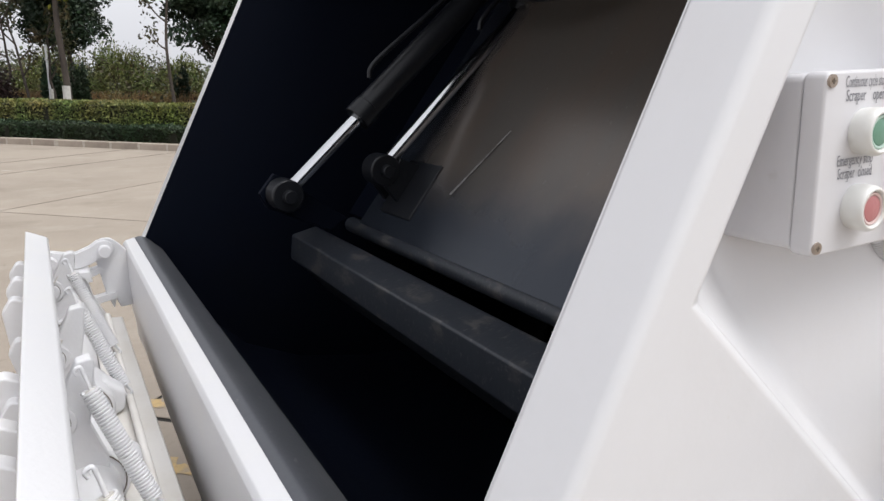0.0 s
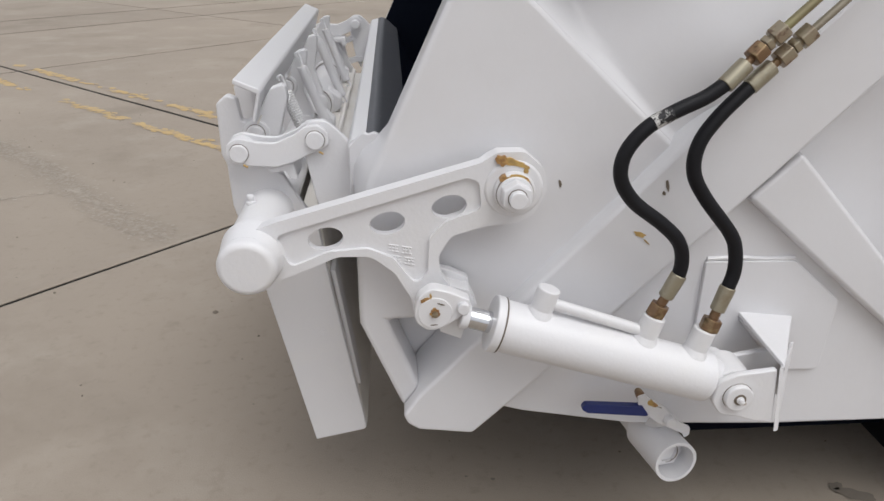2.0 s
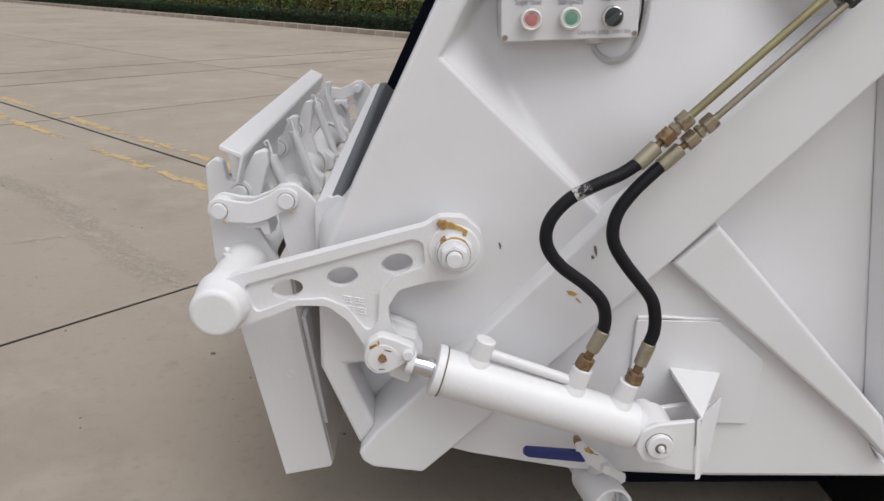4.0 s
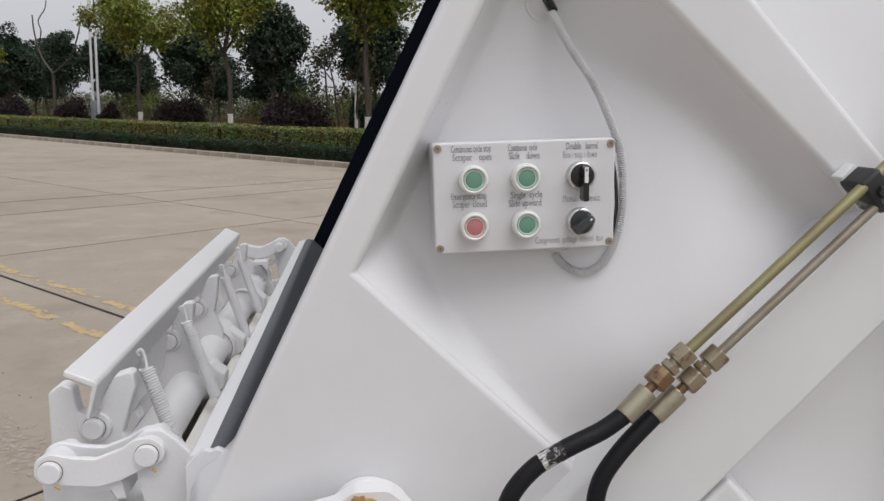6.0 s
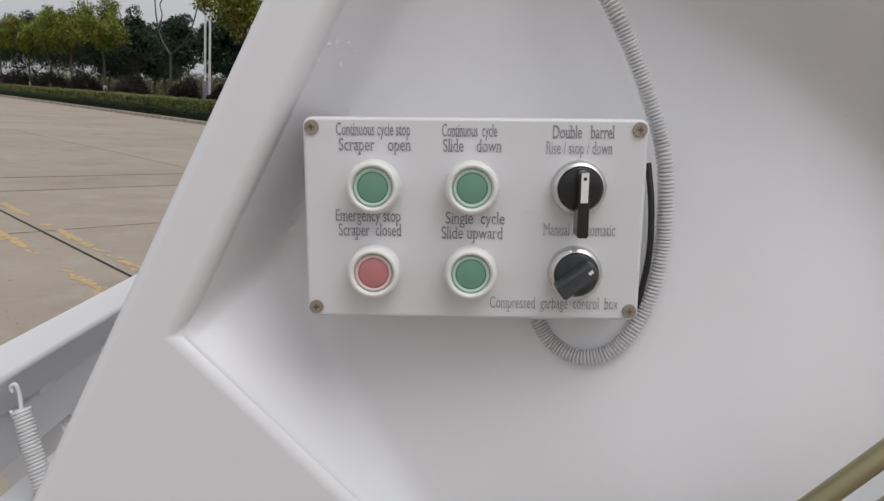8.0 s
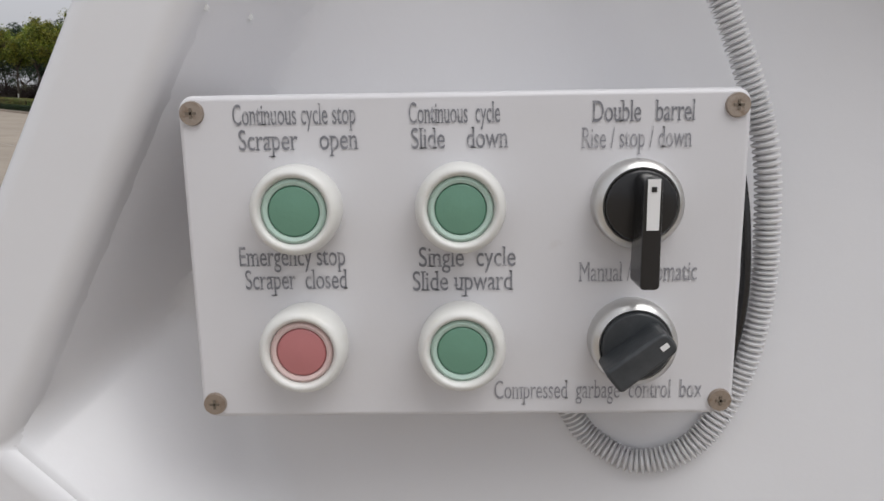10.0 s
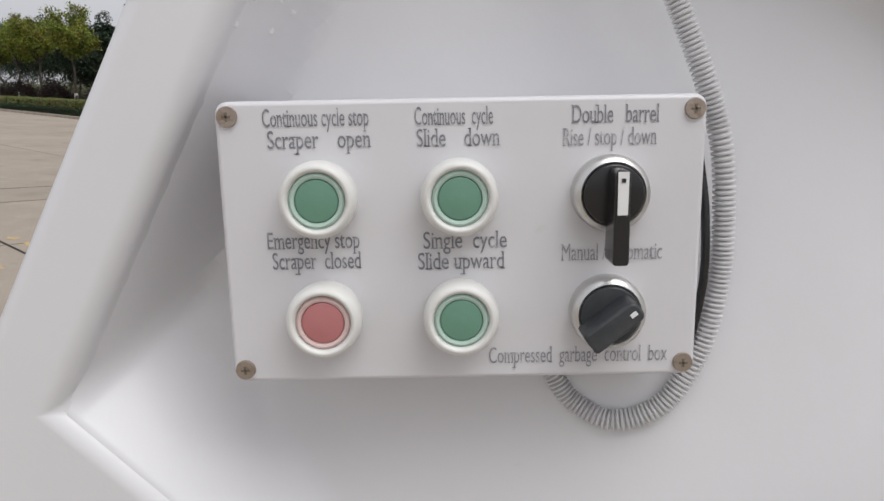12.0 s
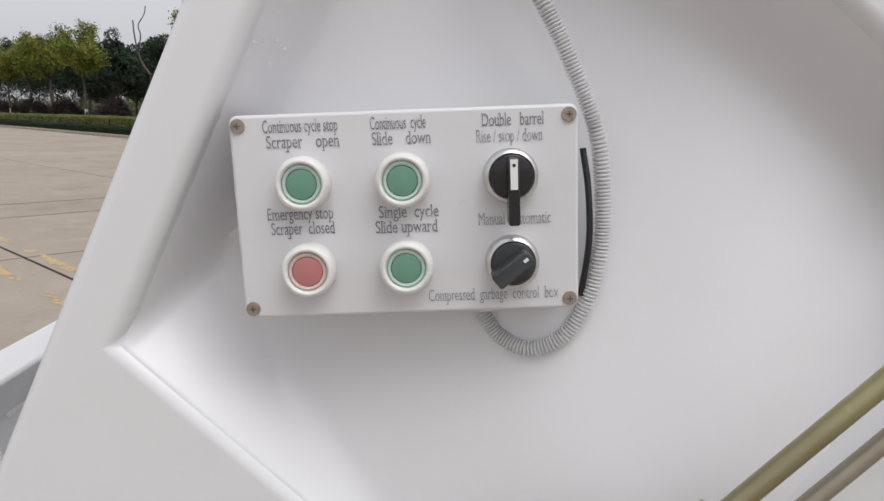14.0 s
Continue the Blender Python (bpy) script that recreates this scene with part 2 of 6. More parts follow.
def border_darkened(base, name, colour):
    """A copy of the sheet's surface that turns to a dark colour towards its lower and far borders."""
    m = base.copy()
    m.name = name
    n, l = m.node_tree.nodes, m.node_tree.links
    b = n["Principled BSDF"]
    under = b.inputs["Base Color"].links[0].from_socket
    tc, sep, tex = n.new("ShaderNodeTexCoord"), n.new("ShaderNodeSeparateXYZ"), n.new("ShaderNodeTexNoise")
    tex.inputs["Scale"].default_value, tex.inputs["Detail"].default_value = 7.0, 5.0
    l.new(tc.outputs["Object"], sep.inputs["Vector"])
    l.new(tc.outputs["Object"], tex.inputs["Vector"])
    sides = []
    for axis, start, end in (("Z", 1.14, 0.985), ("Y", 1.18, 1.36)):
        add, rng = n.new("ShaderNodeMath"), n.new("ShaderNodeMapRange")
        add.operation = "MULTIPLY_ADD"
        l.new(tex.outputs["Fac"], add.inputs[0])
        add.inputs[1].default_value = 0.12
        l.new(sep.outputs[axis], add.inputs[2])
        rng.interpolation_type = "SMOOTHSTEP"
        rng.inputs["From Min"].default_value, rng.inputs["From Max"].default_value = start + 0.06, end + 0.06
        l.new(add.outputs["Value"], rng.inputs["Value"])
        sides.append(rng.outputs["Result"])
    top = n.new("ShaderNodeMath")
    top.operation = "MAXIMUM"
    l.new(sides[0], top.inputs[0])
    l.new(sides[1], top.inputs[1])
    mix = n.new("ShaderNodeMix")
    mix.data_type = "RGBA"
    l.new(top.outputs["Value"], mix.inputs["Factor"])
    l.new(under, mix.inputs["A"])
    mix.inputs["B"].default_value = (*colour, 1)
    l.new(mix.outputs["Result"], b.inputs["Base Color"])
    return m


def leaf_material(name, dark, light, rough=0.55):
    m = bpy.data.materials.new(name)
    m.use_nodes = True
    n, l = m.node_tree.nodes, m.node_tree.links
    b = n["Principled BSDF"]
    geo = n.new("ShaderNodeNewGeometry")
    ramp = n.new("ShaderNodeValToRGB")
    ramp.color_ramp.elements[0].color, ramp.color_ramp.elements[1].color = (*dark, 1), (*light, 1)
    l.new(geo.outputs["Random Per Island"], ramp.inputs["Fac"])
    tc, tex, mix = n.new("ShaderNodeTexCoord"), n.new("ShaderNodeTexNoise"), n.new("ShaderNodeMix")
    tex.inputs["Scale"].default_value = 0.9
    l.new(tc.outputs["Object"], tex.inputs["Vector"])
    mix.data_type, mix.blend_type = "RGBA", "MULTIPLY"
    mix.inputs["Factor"].default_value = 0.6
    l.new(ramp.outputs["Color"], mix.inputs["A"])
    l.new(tex.outputs["Color"], mix.inputs["B"])
    hs = n.new("ShaderNodeHueSaturation")
    hs.inputs["Value"].default_value = 1.35
    l.new(mix.outputs["Result"], hs.inputs["Color"])
    l.new(hs.outputs["Color"], b.inputs["Base Color"])
    b.inputs["Roughness"].default_value = rough
    b.inputs["Specular IOR Level"].default_value = 0.3
    return m


SHEET = border_darkened(STEEL_GREY, "steel_sheet_with_dark_overspray", (0.030, 0.036, 0.048))
LEAF_HEDGE = leaf_material("privet_leaves", (0.048, 0.066, 0.018), (0.31, 0.32, 0.105))
LEAF_LOW = leaf_material("dark_box_leaves", (0.013, 0.028, 0.012), (0.04, 0.066, 0.026))
LEAF_YELLOW = leaf_material("yellowing_leaves", (0.050, 0.078, 0.014), (0.29, 0.30, 0.040))
LEAF_DARK = leaf_material("evergreen_leaves", (0.010, 0.024, 0.013), (0.04, 0.065, 0.034))
LEAF_PLUM = leaf_material("plum_leaves", (0.013, 0.007, 0.007), (0.032, 0.017, 0.016))
LEAF_SHRUB = leaf_material("wild_shrub_leaves", (0.040, 0.056, 0.014), (0.17, 0.19, 0.055))
# Leaf colours of the far woods carry the haze of distance.
LEAF_FAR = leaf_material("hazed_woodland_leaves", (0.042, 0.052, 0.026), (0.14, 0.145, 0.070))
GRASS_DRY = leaf_material("dry_grass_blades", (0.10, 0.060, 0.026), (0.27, 0.185, 0.085))
LEAF_WILD = leaf_material("wild_scrub_leaves", (0.030, 0.034, 0.014), (0.115, 0.098, 0.046))
# Near-black: the shade inside the hedges is put into this colour.
SHADE_CORE = material("hedge_inner_shade", (0.015, 0.016, 0.008), 0.95, 0, [(6.0, 0.4, 0.7, (0.03, 0.026, 0.015), 0.8, ONE)])


# ---- mesh helpers ----
def thing(name, label, category, base=(0, 0, 0), group="", kind="", turn=None):
    ob = new(name)
    ob.empty_display_size = 0.05
    ob.matrix_basis = turn if turn is not None else Matrix.Translation(base)
    return tagged(ob, label, category, group, kind)


def part(name, bm, mat, parent=None, label="", smooth=35, local=False):
    """Links a bmesh as one mesh object; under an Empty the mesh keeps world coordinates unless local."""
    me = bpy.data.meshes.new(name)
    bmesh.ops.recalc_face_normals(bm, faces=bm.faces[:])
    if smooth:
        for f in bm.faces:
            f.smooth = True
        lim = radians(smooth)
        for e in bm.edges:
            if len(e.link_faces) == 2 and e.calc_face_angle(0) > lim:
                e.smooth = False
    bm.normal_update()
    normals = []
    if smooth and len(bm.faces) < 20000:
        # broad faces stay flat; narrow bevels carry the turn
        lim = math.cos(radians(smooth + 16))
        size = {f: f.calc_area() + 1e-9 for f in bm.faces}
        for f in bm.faces:
            for lp in f.loops:
                s = Vector((0, 0, 0))
                for g in lp.vert.link_faces:
                    if g.normal.dot(f.normal) > lim:
                        s += g.normal * size[g]
                normals.append(s.normalized() if s.length > 1e-9 else f.normal.copy())
    bm.to_mesh(me)
    bm.free()
    if normals:
        me.normals_split_custom_set(normals)
    me.materials.append(mat)
    ob = new(name, me)
    if parent:
        ob.parent = parent
        if parent.type == "EMPTY" and not local:
            ob.matrix_parent_inverse = parent.matrix_basis.inverted()
    return tagged(ob, label)


def soften(bm, size, seg=2, angle=30):
    if size <= 0:
        return bm
    sharp = [e for e in bm.edges if len(e.link_faces) == 2 and e.calc_face_angle(0) > radians(angle)]
    bmesh.ops.bevel(bm, geom=sharp, offset=size, segments=seg, profile=0.5, affect="EDGES", clamp_overlap=True)
    return bm


def fillet(pts, seg=5):
    """Rounds the corners (x, z, r) of a closed outline."""
    out, n = [], len(pts)
    for i, p in enumerate(pts):
        r = p[2] if len(p) > 2 else 0
        v = Vector(p[:2])
        if r <= 0:
            out.append((v.x, v.y))
            continue
        a, b = Vector(pts[i - 1][:2]) - v, Vector(pts[(i + 1) % n][:2]) - v
        la, lb = a.length, b.length
        a.normalize(), b.normalize()
        half = a.angle(b) / 2
        d = min(r / max(math.tan(half), 1e-4), la * 0.49, lb * 0.49)
        p0, p1 = v + a * d, v + b * d
        for k in range(seg + 1):
            t = k / seg
            q = (1 - t) ** 2 * p0 + 2 * t * (1 - t) * v + t * t * p1
            out.append((q.x, q.y))
    return out


def ring(cx, cz, rx, rz=None, n=28, turn=0.0):
    rz = rz or rx
    c, s = math.cos(radians(turn)), math.sin(radians(turn))
    pts = []
    for k in range(n):
        a = 2 * math.pi * k / n
        x, z = rx * math.cos(a), rz * math.sin(a)
        pts.append((cx + c * x - s * z, cz + s * x + c * z))
    return pts


def plate(pts, y0, y1, holes=(), bevel=0.0, seg=2, bm=None):
    """A flat plate with an outline in x and z, from y0 to y1."""
    bm = bm or bmesh.new()
    tmp = bmesh.new()
    if holes:
        edges = []
        for loop in (pts, *holes):
            vs = [tmp.verts.new((x, y0, z)) for x, z in loop]
            edges += [tmp.edges.new((vs[i - 1], vs[i])) for i in range(len(vs))]
        bmesh.ops.triangle_fill(tmp, use_beauty=True, edges=edges)
    else:
        tmp.faces.new([tmp.verts.new((x, y0, z)) for x, z in pts])
    got = bmesh.ops.extrude_face_region(tmp, geom=tmp.faces[:])
    bmesh.ops.translate(tmp, vec=(0, y1 - y0, 0), verts=[g for g in got["geom"] if isinstance(g, bmesh.types.BMVert)])
    bmesh.ops.recalc_face_normals(tmp, faces=tmp.faces[:])
    soften(tmp, bevel, seg)
    return merge(bm, tmp)


def merge(bm, other):
    me = bpy.data.meshes.new("tmp")
    other.to_mesh(me)
    other.free()
    bm.from_mesh(me)
    bpy.data.meshes.remove(me)
    return bm


def slab_shape(front, back, y0, y1, bevel=0.004, bm=None):
    """A raised form: the outline front at y0 and the wider outline back at y1, with sloping sides."""
    tmp = bmesh.new()
    a = [tmp.verts.new((x, y0, z)) for x, z in front]
    b = [tmp.verts.new((x, y1, z)) for x, z in back]
    tmp.faces.new(a)
    tmp.faces.new(b[::-1])
    for i in range(len(a)):
        tmp.faces.new((a[i - 1], b[i - 1], b[i], a[i]))
    bmesh.ops.recalc_face_normals(tmp, faces=tmp.faces[:])
    soften(tmp, bevel, 3)
    return merge(bm or bmesh.new(), tmp)


def rod(p0, p1, r, r1=None, n=24, bevel=0.0, bm=None):
    p0, p1 = Vector(p0), Vector(p1)
    d = p1 - p0
    tmp = bmesh.new()
    bmesh.ops.create_cone(tmp, cap_ends=True, segments=n, radius1=r, radius2=r if r1 is None else r1, depth=d.length)
    if bevel:
        soften(tmp, bevel, 2, 50)
    m = Matrix.Translation((p0 + p1) / 2) @ d.to_track_quat("Z", "Y").to_matrix().to_4x4()
    bmesh.ops.transform(tmp, matrix=m, verts=tmp.verts[:])
    return merge(bm or bmesh.new(), tmp)


def hollow(p0, p1, r, inner, n=32, bm=None):
    """An open tube with a wall."""
    p0, p1 = Vector(p0), Vector(p1)
    d = p1 - p0
    q = d.to_track_quat("Z", "Y").to_matrix()
    tmp = bmesh.new()
    loops = []
    for c, rad in ((p0, r), (p1, r), (p1, inner), (p0, inner)):
        loops.append([tmp.verts.new(c + q @ Vector((rad * math.cos(2 * math.pi * k / n), rad * math.sin(2 * math.pi * k / n), 0))) for k in range(n)])
    for a, b in zip(loops, loops[1:] + loops[:1]):
        for k in range(n):
            tmp.faces.new((a[k - 1], a[k], b[k], b[k - 1]))
    return merge(bm or bmesh.new(), tmp)


def cuboid(x0, x1, y0, y1, z0, z1, bevel=0.0, bm=None, seg=2):
    tmp = bmesh.new()
    bmesh.ops.create_cube(tmp, size=1, matrix=Matrix.Translation(((x0 + x1) / 2, (y0 + y1) / 2, (z0 + z1) / 2)) @ Matrix.Diagonal((x1 - x0, y1 - y0, z1 - z0, 1)))
    soften(tmp, bevel, seg)
    return merge(bm or bmesh.new(), tmp)


def spline(pts, per=8):
    """Points along a smooth curve through pts."""
    v = [Vector(p) for p in pts]
    v = [2 * v[0] - v[1]] + v + [2 * v[-1] - v[-2]]
    out = []
    for i in range(1, len(v) - 2):
        for k in range(per):
            t = k / per
            a, b, c, d = v[i - 1:i + 3]
            out.append(0.5 * (2 * b + (c - a) * t + (2 * a - 5 * b + 4 * c - d) * t * t + (3 * b - a - 3 * c + d) * t ** 3))
    return out + [v[-2]]


def sweep(path, radius, n=12, caps=True, bm=None):
    """A tube along a list of points; radius is a number or one for each point."""
    bm = bm or bmesh.new()
    up, loops = None, []
    for i, p in enumerate(path):
        t = (path[min(i + 1, len(path) - 1)] - path[max(i - 1, 0)]).normalized()
        if up is None:
            up = t.orthogonal().normalized()
        up = (up - t * up.dot(t)).normalized()
        side = t.cross(up)
        r = radius if isinstance(radius, float) else radius[i]
        loops.append([bm.verts.new(p + r * (math.cos(2 * math.pi * k / n) * up + math.sin(2 * math.pi * k / n) * side)) for k in range(n)])
    for a, b in zip(loops, loops[1:]):
        for k in range(n):
            bm.faces.new((a[k - 1], a[k], b[k], b[k - 1]))
    if caps:
        bm.faces.new(loops[0][::-1])
        bm.faces.new(loops[-1])
    return bm


def hexnut(p0, p1, r, bm=None):
    return rod(p0, p1, r, n=6, bevel=r * 0.12, bm=bm)


def lerp(a, b, t):
    return Vector(a).lerp(Vector(b), t)

# ---- hopper of the truck ----
P, BEAM, RIB, RECESS, FAR = -0.085, -0.113, -0.103, -0.005, 1.725


def rear(z):
    """The raking rear edge of the side wall."""
    return 0.209 + 0.462 * (z - 1.09)


def inner(z):
    return rear(z) + 0.047


TOP = 2.3
BRACE_FRONT = [(0.905, 1.25), (0.958, 1.287), (0.52, 1.70), (0.45, 1.63)]
BRACE_BACK = [(0.900, 1.240), (0.972, 1.292), (0.525, 1.715), (0.44, 1.625)]
hopper = thing("garbage_hopper", "white painted steel rear hopper of a garbage compactor truck", "truck hopper", (0.6, 0.85, 0.0))

front = [(rear(TOP), TOP), (0.126, 0.914), (0.110, 0.875), (0.094, 0.838), (0.080, 0.80), (0.069, 0.74), (0.066, 0.572), (0.137, 0.395), (0.168, 0.438), (0.113, 0.578),
         (0.305, 0.588), (0.580, 0.880), (0.286, 1.149), (inner(TOP), TOP)]
back = [(rear(TOP), TOP), (0.121, 0.905), (0.098, 0.882), (0.074, 0.866), (0.061, 0.84), (0.060, 0.74), (0.061, 0.570), (0.137, 0.395), (0.169, 0.445), (0.118, 0.573),
        (0.305, 0.584), (0.583, 0.885), (0.294, 1.156), (inner(TOP) + 0.009, TOP)]
part("side_plate", slab_shape(front, back, P, RECESS + 0.002, 0.010), PAINT, hopper)
part("scalloped_edge", plate(fillet([(0.142, 0.938), (0.120, 0.896, 0.004), (0.109, 0.8865, 0.005), (0.099, 0.8915, 0.006), (0.091, 0.8875, 0.005), (0.081, 0.8905, 0.006), (0.068, 0.879, 0.006), (0.057, 0.867, 0.004), (0.057, 0.80), (0.12, 0.80), (0.145, 0.88)], 4), -0.016, -0.004, bevel=0.0015), PAINT, hopper)
part("side_sheet", plate([(rear(TOP) + 0.002, TOP - 0.002), (0.13, 0.905), (0.08, 0.86), (0.082, 0.585), (0.150, 0.415), (0.31, 0.352), (0.60, 0.274), (0.9, 0.259), (2.2, 0.25), (2.2, TOP - 0.002)], RECESS + 0.003, 0.0), PAINT, hopper)
part("diagonal_beam", slab_shape([(0.136, 0.397), (0.144, 0.378), (0.164, 0.364), (0.262, 0.351), (0.326, 0.415), (0.706, 0.808), (2.0, 2.20), (2.0, 2.296), (0.578, 0.882), (0.305, 0.590), (0.168, 0.442)],
                                 [(0.139, 0.398), (0.146, 0.380), (0.166, 0.367), (0.262, 0.355), (0.329, 0.412), (0.710, 0.804), (2.004, 2.196), (2.0, 2.31), (0.556, 0.903), (0.290, 0.61), (0.168, 0.47)], BEAM, RECESS + 0.003, 0.007), PAINT, hopper)
part("lower_panel", slab_shape([(0.312, 0.386), (0.36, 0.372), (0.569, 0.333), (0.85, 0.320), (1.30, 0.315), (1.20, 0.36), (1.15, 0.44), (0.745, 0.835), (0.700, 0.796), (0.335, 0.425)], [(0.312, 0.384), (0.36, 0.370), (0.569, 0.331), (0.85, 0.318), (1.31, 0.312), (1.21, 0.36), (1.16, 0.44), (0.745, 0.84), (0.695, 0.80), (0.33, 0.43)], -0.078, RECESS + 0.002, 0.004), PAINT, hopper)
part("lower_rib", slab_shape([(0.708, 0.795), (0.782, 0.870), (1.175, 0.47), (1.215, 0.36), (1.14, 0.437)], [(0.700, 0.793), (0.786, 0.878), (1.185, 0.472), (1.225, 0.35), (1.13, 0.437)], RIB, RECESS + 0.003, 0.008), PAINT, hopper)
part("upper_brace", slab_shape(BRACE_FRONT, BRACE_BACK, RIB, RECESS + 0.003, 0.010), PAINT, hopper)
part("front_post", slab_shape([(1.11, 1.22), (1.235, 0.45), (1.36, 0.30), (2.1, 0.30), (2.1, 1.9), (1.78, 1.88)], [(1.055, 1.17), (1.195, 0.44), (1.34, 0.268), (2.12, 0.27), (2.12, 2.0), (1.75, 1.9)], RIB + 0.02, RECESS + 0.003, 0.008), PAINT, hopper)

def soft_min(a, b, k):
    h = max(k - abs(a - b), 0.0) / k
    return min(a, b) - h * h * k / 4


def recess_height(x, z):
    """The sheet behind the control box: it leans out towards the beam, dips beside the brace and curves up into the flange."""
    d = (z - x - 0.302) / 1.4142
    y = -0.109 + 0.262 * d
    y = y if y < -0.02 else -0.02 + 0.015 * (1 - math.exp(-(y + 0.02) / 0.015))
    crease = ((x - 0.286) * 0.269 + (z - 1.149) * 0.294) / 0.3985
    near = min(max((0.17 - crease) / 0.15, 0.0), 1.0)
    near = near * near * (3 - 2 * near)
    y = y + near * (-soft_min(-y, -(P + 0.013), 0.03) - y)
    s = ((0.905 - x) * 0.380 + (1.25 - z) * 0.455) / 0.5928
    if s > -0.03:
        dip = RIB + 0.060 - 0.30 * max(s - 0.03, 0.0)
        floor_y = -soft_min(-y, -dip, 0.02)
        y = soft_min(floor_y, RIB + 0.006 + 1.35 * max(s, 0.0), 0.03)
    y = soft_min(y, P + 0.006 + 2.6 * max(x - inner(z), -0.0004), 0.018)
    return crease_round(y, crease)


def crease_round(y, c):
    """The leaning sheet comes up under the rounded edge of the side plate."""
    return soft_min(y, P + 0.005 + 1.1 * max(c, -0.0005), 0.010)


bm = bmesh.new()
grid = {}
STEP = 0.0085
UP_CREASE, UP_BEAM = Vector((-0.294, 0.269)).normalized(), Vector((0.7071, 0.7071))
rows_up = [-0.009, -0.004, 0.0, 0.002, 0.004, 0.006, 0.008, 0.010, 0.012, 0.014, 0.0165] + [0.02 + STEP * k for k in range(125)]
for i in range(118):
    for j, up_beam in enumerate(rows_up):
        x, z = Vector((0.580, 0.880)) + UP_CREASE * (i * STEP - 0.012) + UP_BEAM * up_beam
        if x > inner(z) - 0.012 and z < TOP - 0.01:
            grid[i, j] = bm.verts.new((x, recess_height(x, z), z))
for (i, j), v in grid.items():
    quad = [grid.get(k) for k in ((i, j), (i + 1, j), (i + 1, j + 1), (i, j + 1))]
    if all(quad):
        bm.faces.new(quad)
    else:
        three = [q for q in quad if q]
        if len(three) == 3:
            bm.faces.new(three)
for v in [v for v in bm.verts if not v.link_faces]:
    bm.verts.remove(v)
part("recessed_panel", bm, PAINT, hopper)
# rear face of the side wall, the inner lining and the far wall
outline = [(rear(TOP), TOP), (0.126, 0.906), (0.105, 0.86), (0.24, 0.60), (0.45, 0.44), (0.8, 0.38), (2.2, 0.36), (2.2, TOP)]
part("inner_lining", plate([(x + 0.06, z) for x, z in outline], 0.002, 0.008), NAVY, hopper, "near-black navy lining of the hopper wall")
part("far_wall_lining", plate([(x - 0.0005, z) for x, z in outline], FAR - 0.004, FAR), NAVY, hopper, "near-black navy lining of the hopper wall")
part("far_wall", plate([(rear(TOP), TOP), (0.126, 0.905), (0.110, 0.872), (0.067, 0.860), (0.077, 0.58), (0.15, 0.352), (0.27, 0.33), (0.9, 0.259), (2.2, 0.25), (2.2, TOP)], FAR + 0.002, FAR + 0.06), PAINT, hopper)
part("roof", plate([(rear(TOP), TOP + 0.002), (2.2, TOP + 0.002), (2.2, TOP + 0.03), (rear(TOP), TOP + 0.03)], P, FAR + 0.075), PAINT, hopper)
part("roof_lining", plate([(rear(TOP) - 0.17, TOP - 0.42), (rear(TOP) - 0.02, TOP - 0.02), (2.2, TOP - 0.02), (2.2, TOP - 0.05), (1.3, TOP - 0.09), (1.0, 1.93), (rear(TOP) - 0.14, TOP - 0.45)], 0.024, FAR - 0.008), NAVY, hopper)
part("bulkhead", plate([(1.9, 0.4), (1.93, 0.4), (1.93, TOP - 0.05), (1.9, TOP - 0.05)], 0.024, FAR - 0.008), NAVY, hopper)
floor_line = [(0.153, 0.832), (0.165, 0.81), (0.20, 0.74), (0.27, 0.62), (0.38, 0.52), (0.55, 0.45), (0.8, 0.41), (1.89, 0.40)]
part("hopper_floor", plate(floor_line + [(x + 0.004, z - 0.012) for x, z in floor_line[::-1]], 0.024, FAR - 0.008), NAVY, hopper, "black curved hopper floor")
part("lip_liner", plate([(0.080, 0.870), (0.085, 0.882), (0.096, 0.886), (0.112, 0.882), (0.158, 0.840), (0.152, 0.834), (0.108, 0.872), (0.096, 0.876), (0.088, 0.872)], -0.002, FAR - 0.006, bevel=0.003), LINER, hopper, "dark grey scuffed steel liner over the loading edge")
part("rear_wall", plate([(0.054, 0.866), (0.060, 0.875), (0.085, 0.881), (0.091, 0.872), (0.095, 0.70), (0.104, 0.585), (0.140, 0.40), (0.29, 0.36), (0.29, 0.352), (0.126, 0.385), (0.082, 0.57), (0.063, 0.68), (0.055, 0.78)], 0.0, FAR, bevel=0.002), PAINT_CAST, hopper, "white rear wall of the hopper with a folded top edge")
# Unseen panel added on the far side to keep light out underneath.
part("far_skirt", plate([(0.32, 0.03), (2.2, 0.03), (2.2, 0.252), (0.9, 0.258), (0.32, 0.322)], FAR - 0.03, FAR - 0.005), NAVY, hopper)
# Coloured black so it bounces little light onto the ground below.
part("underside", plate([(0.3, 0.335), (0.6, 0.28), (0.9, 0.266), (2.2, 0.258), (2.2, 0.30), (0.4, 0.345)], 0.016, FAR), NAVY, hopper, "black underside of the hopper")

# Mostly out of view: a plain occluder that deepens the shade beneath the truck.
carrier = thing("truck_body", "plain box for the unseen truck body, sized to shade the ground", "truck body", (4.0, 0.85, 0.0))
part("body_box", cuboid(2.203, 6.0, 0.0, FAR + 0.05, 0.62, 3.0, 0.02), PAINT, carrier)
# Dark block set low; it stands in for the deep shade under the body.
part("chassis", cuboid(0.70, 6.0, 0.22, 1.46, 0.06, 0.25, 0.01), NAVY, carrier, "black chassis block, dropped low to darken the ground beneath")
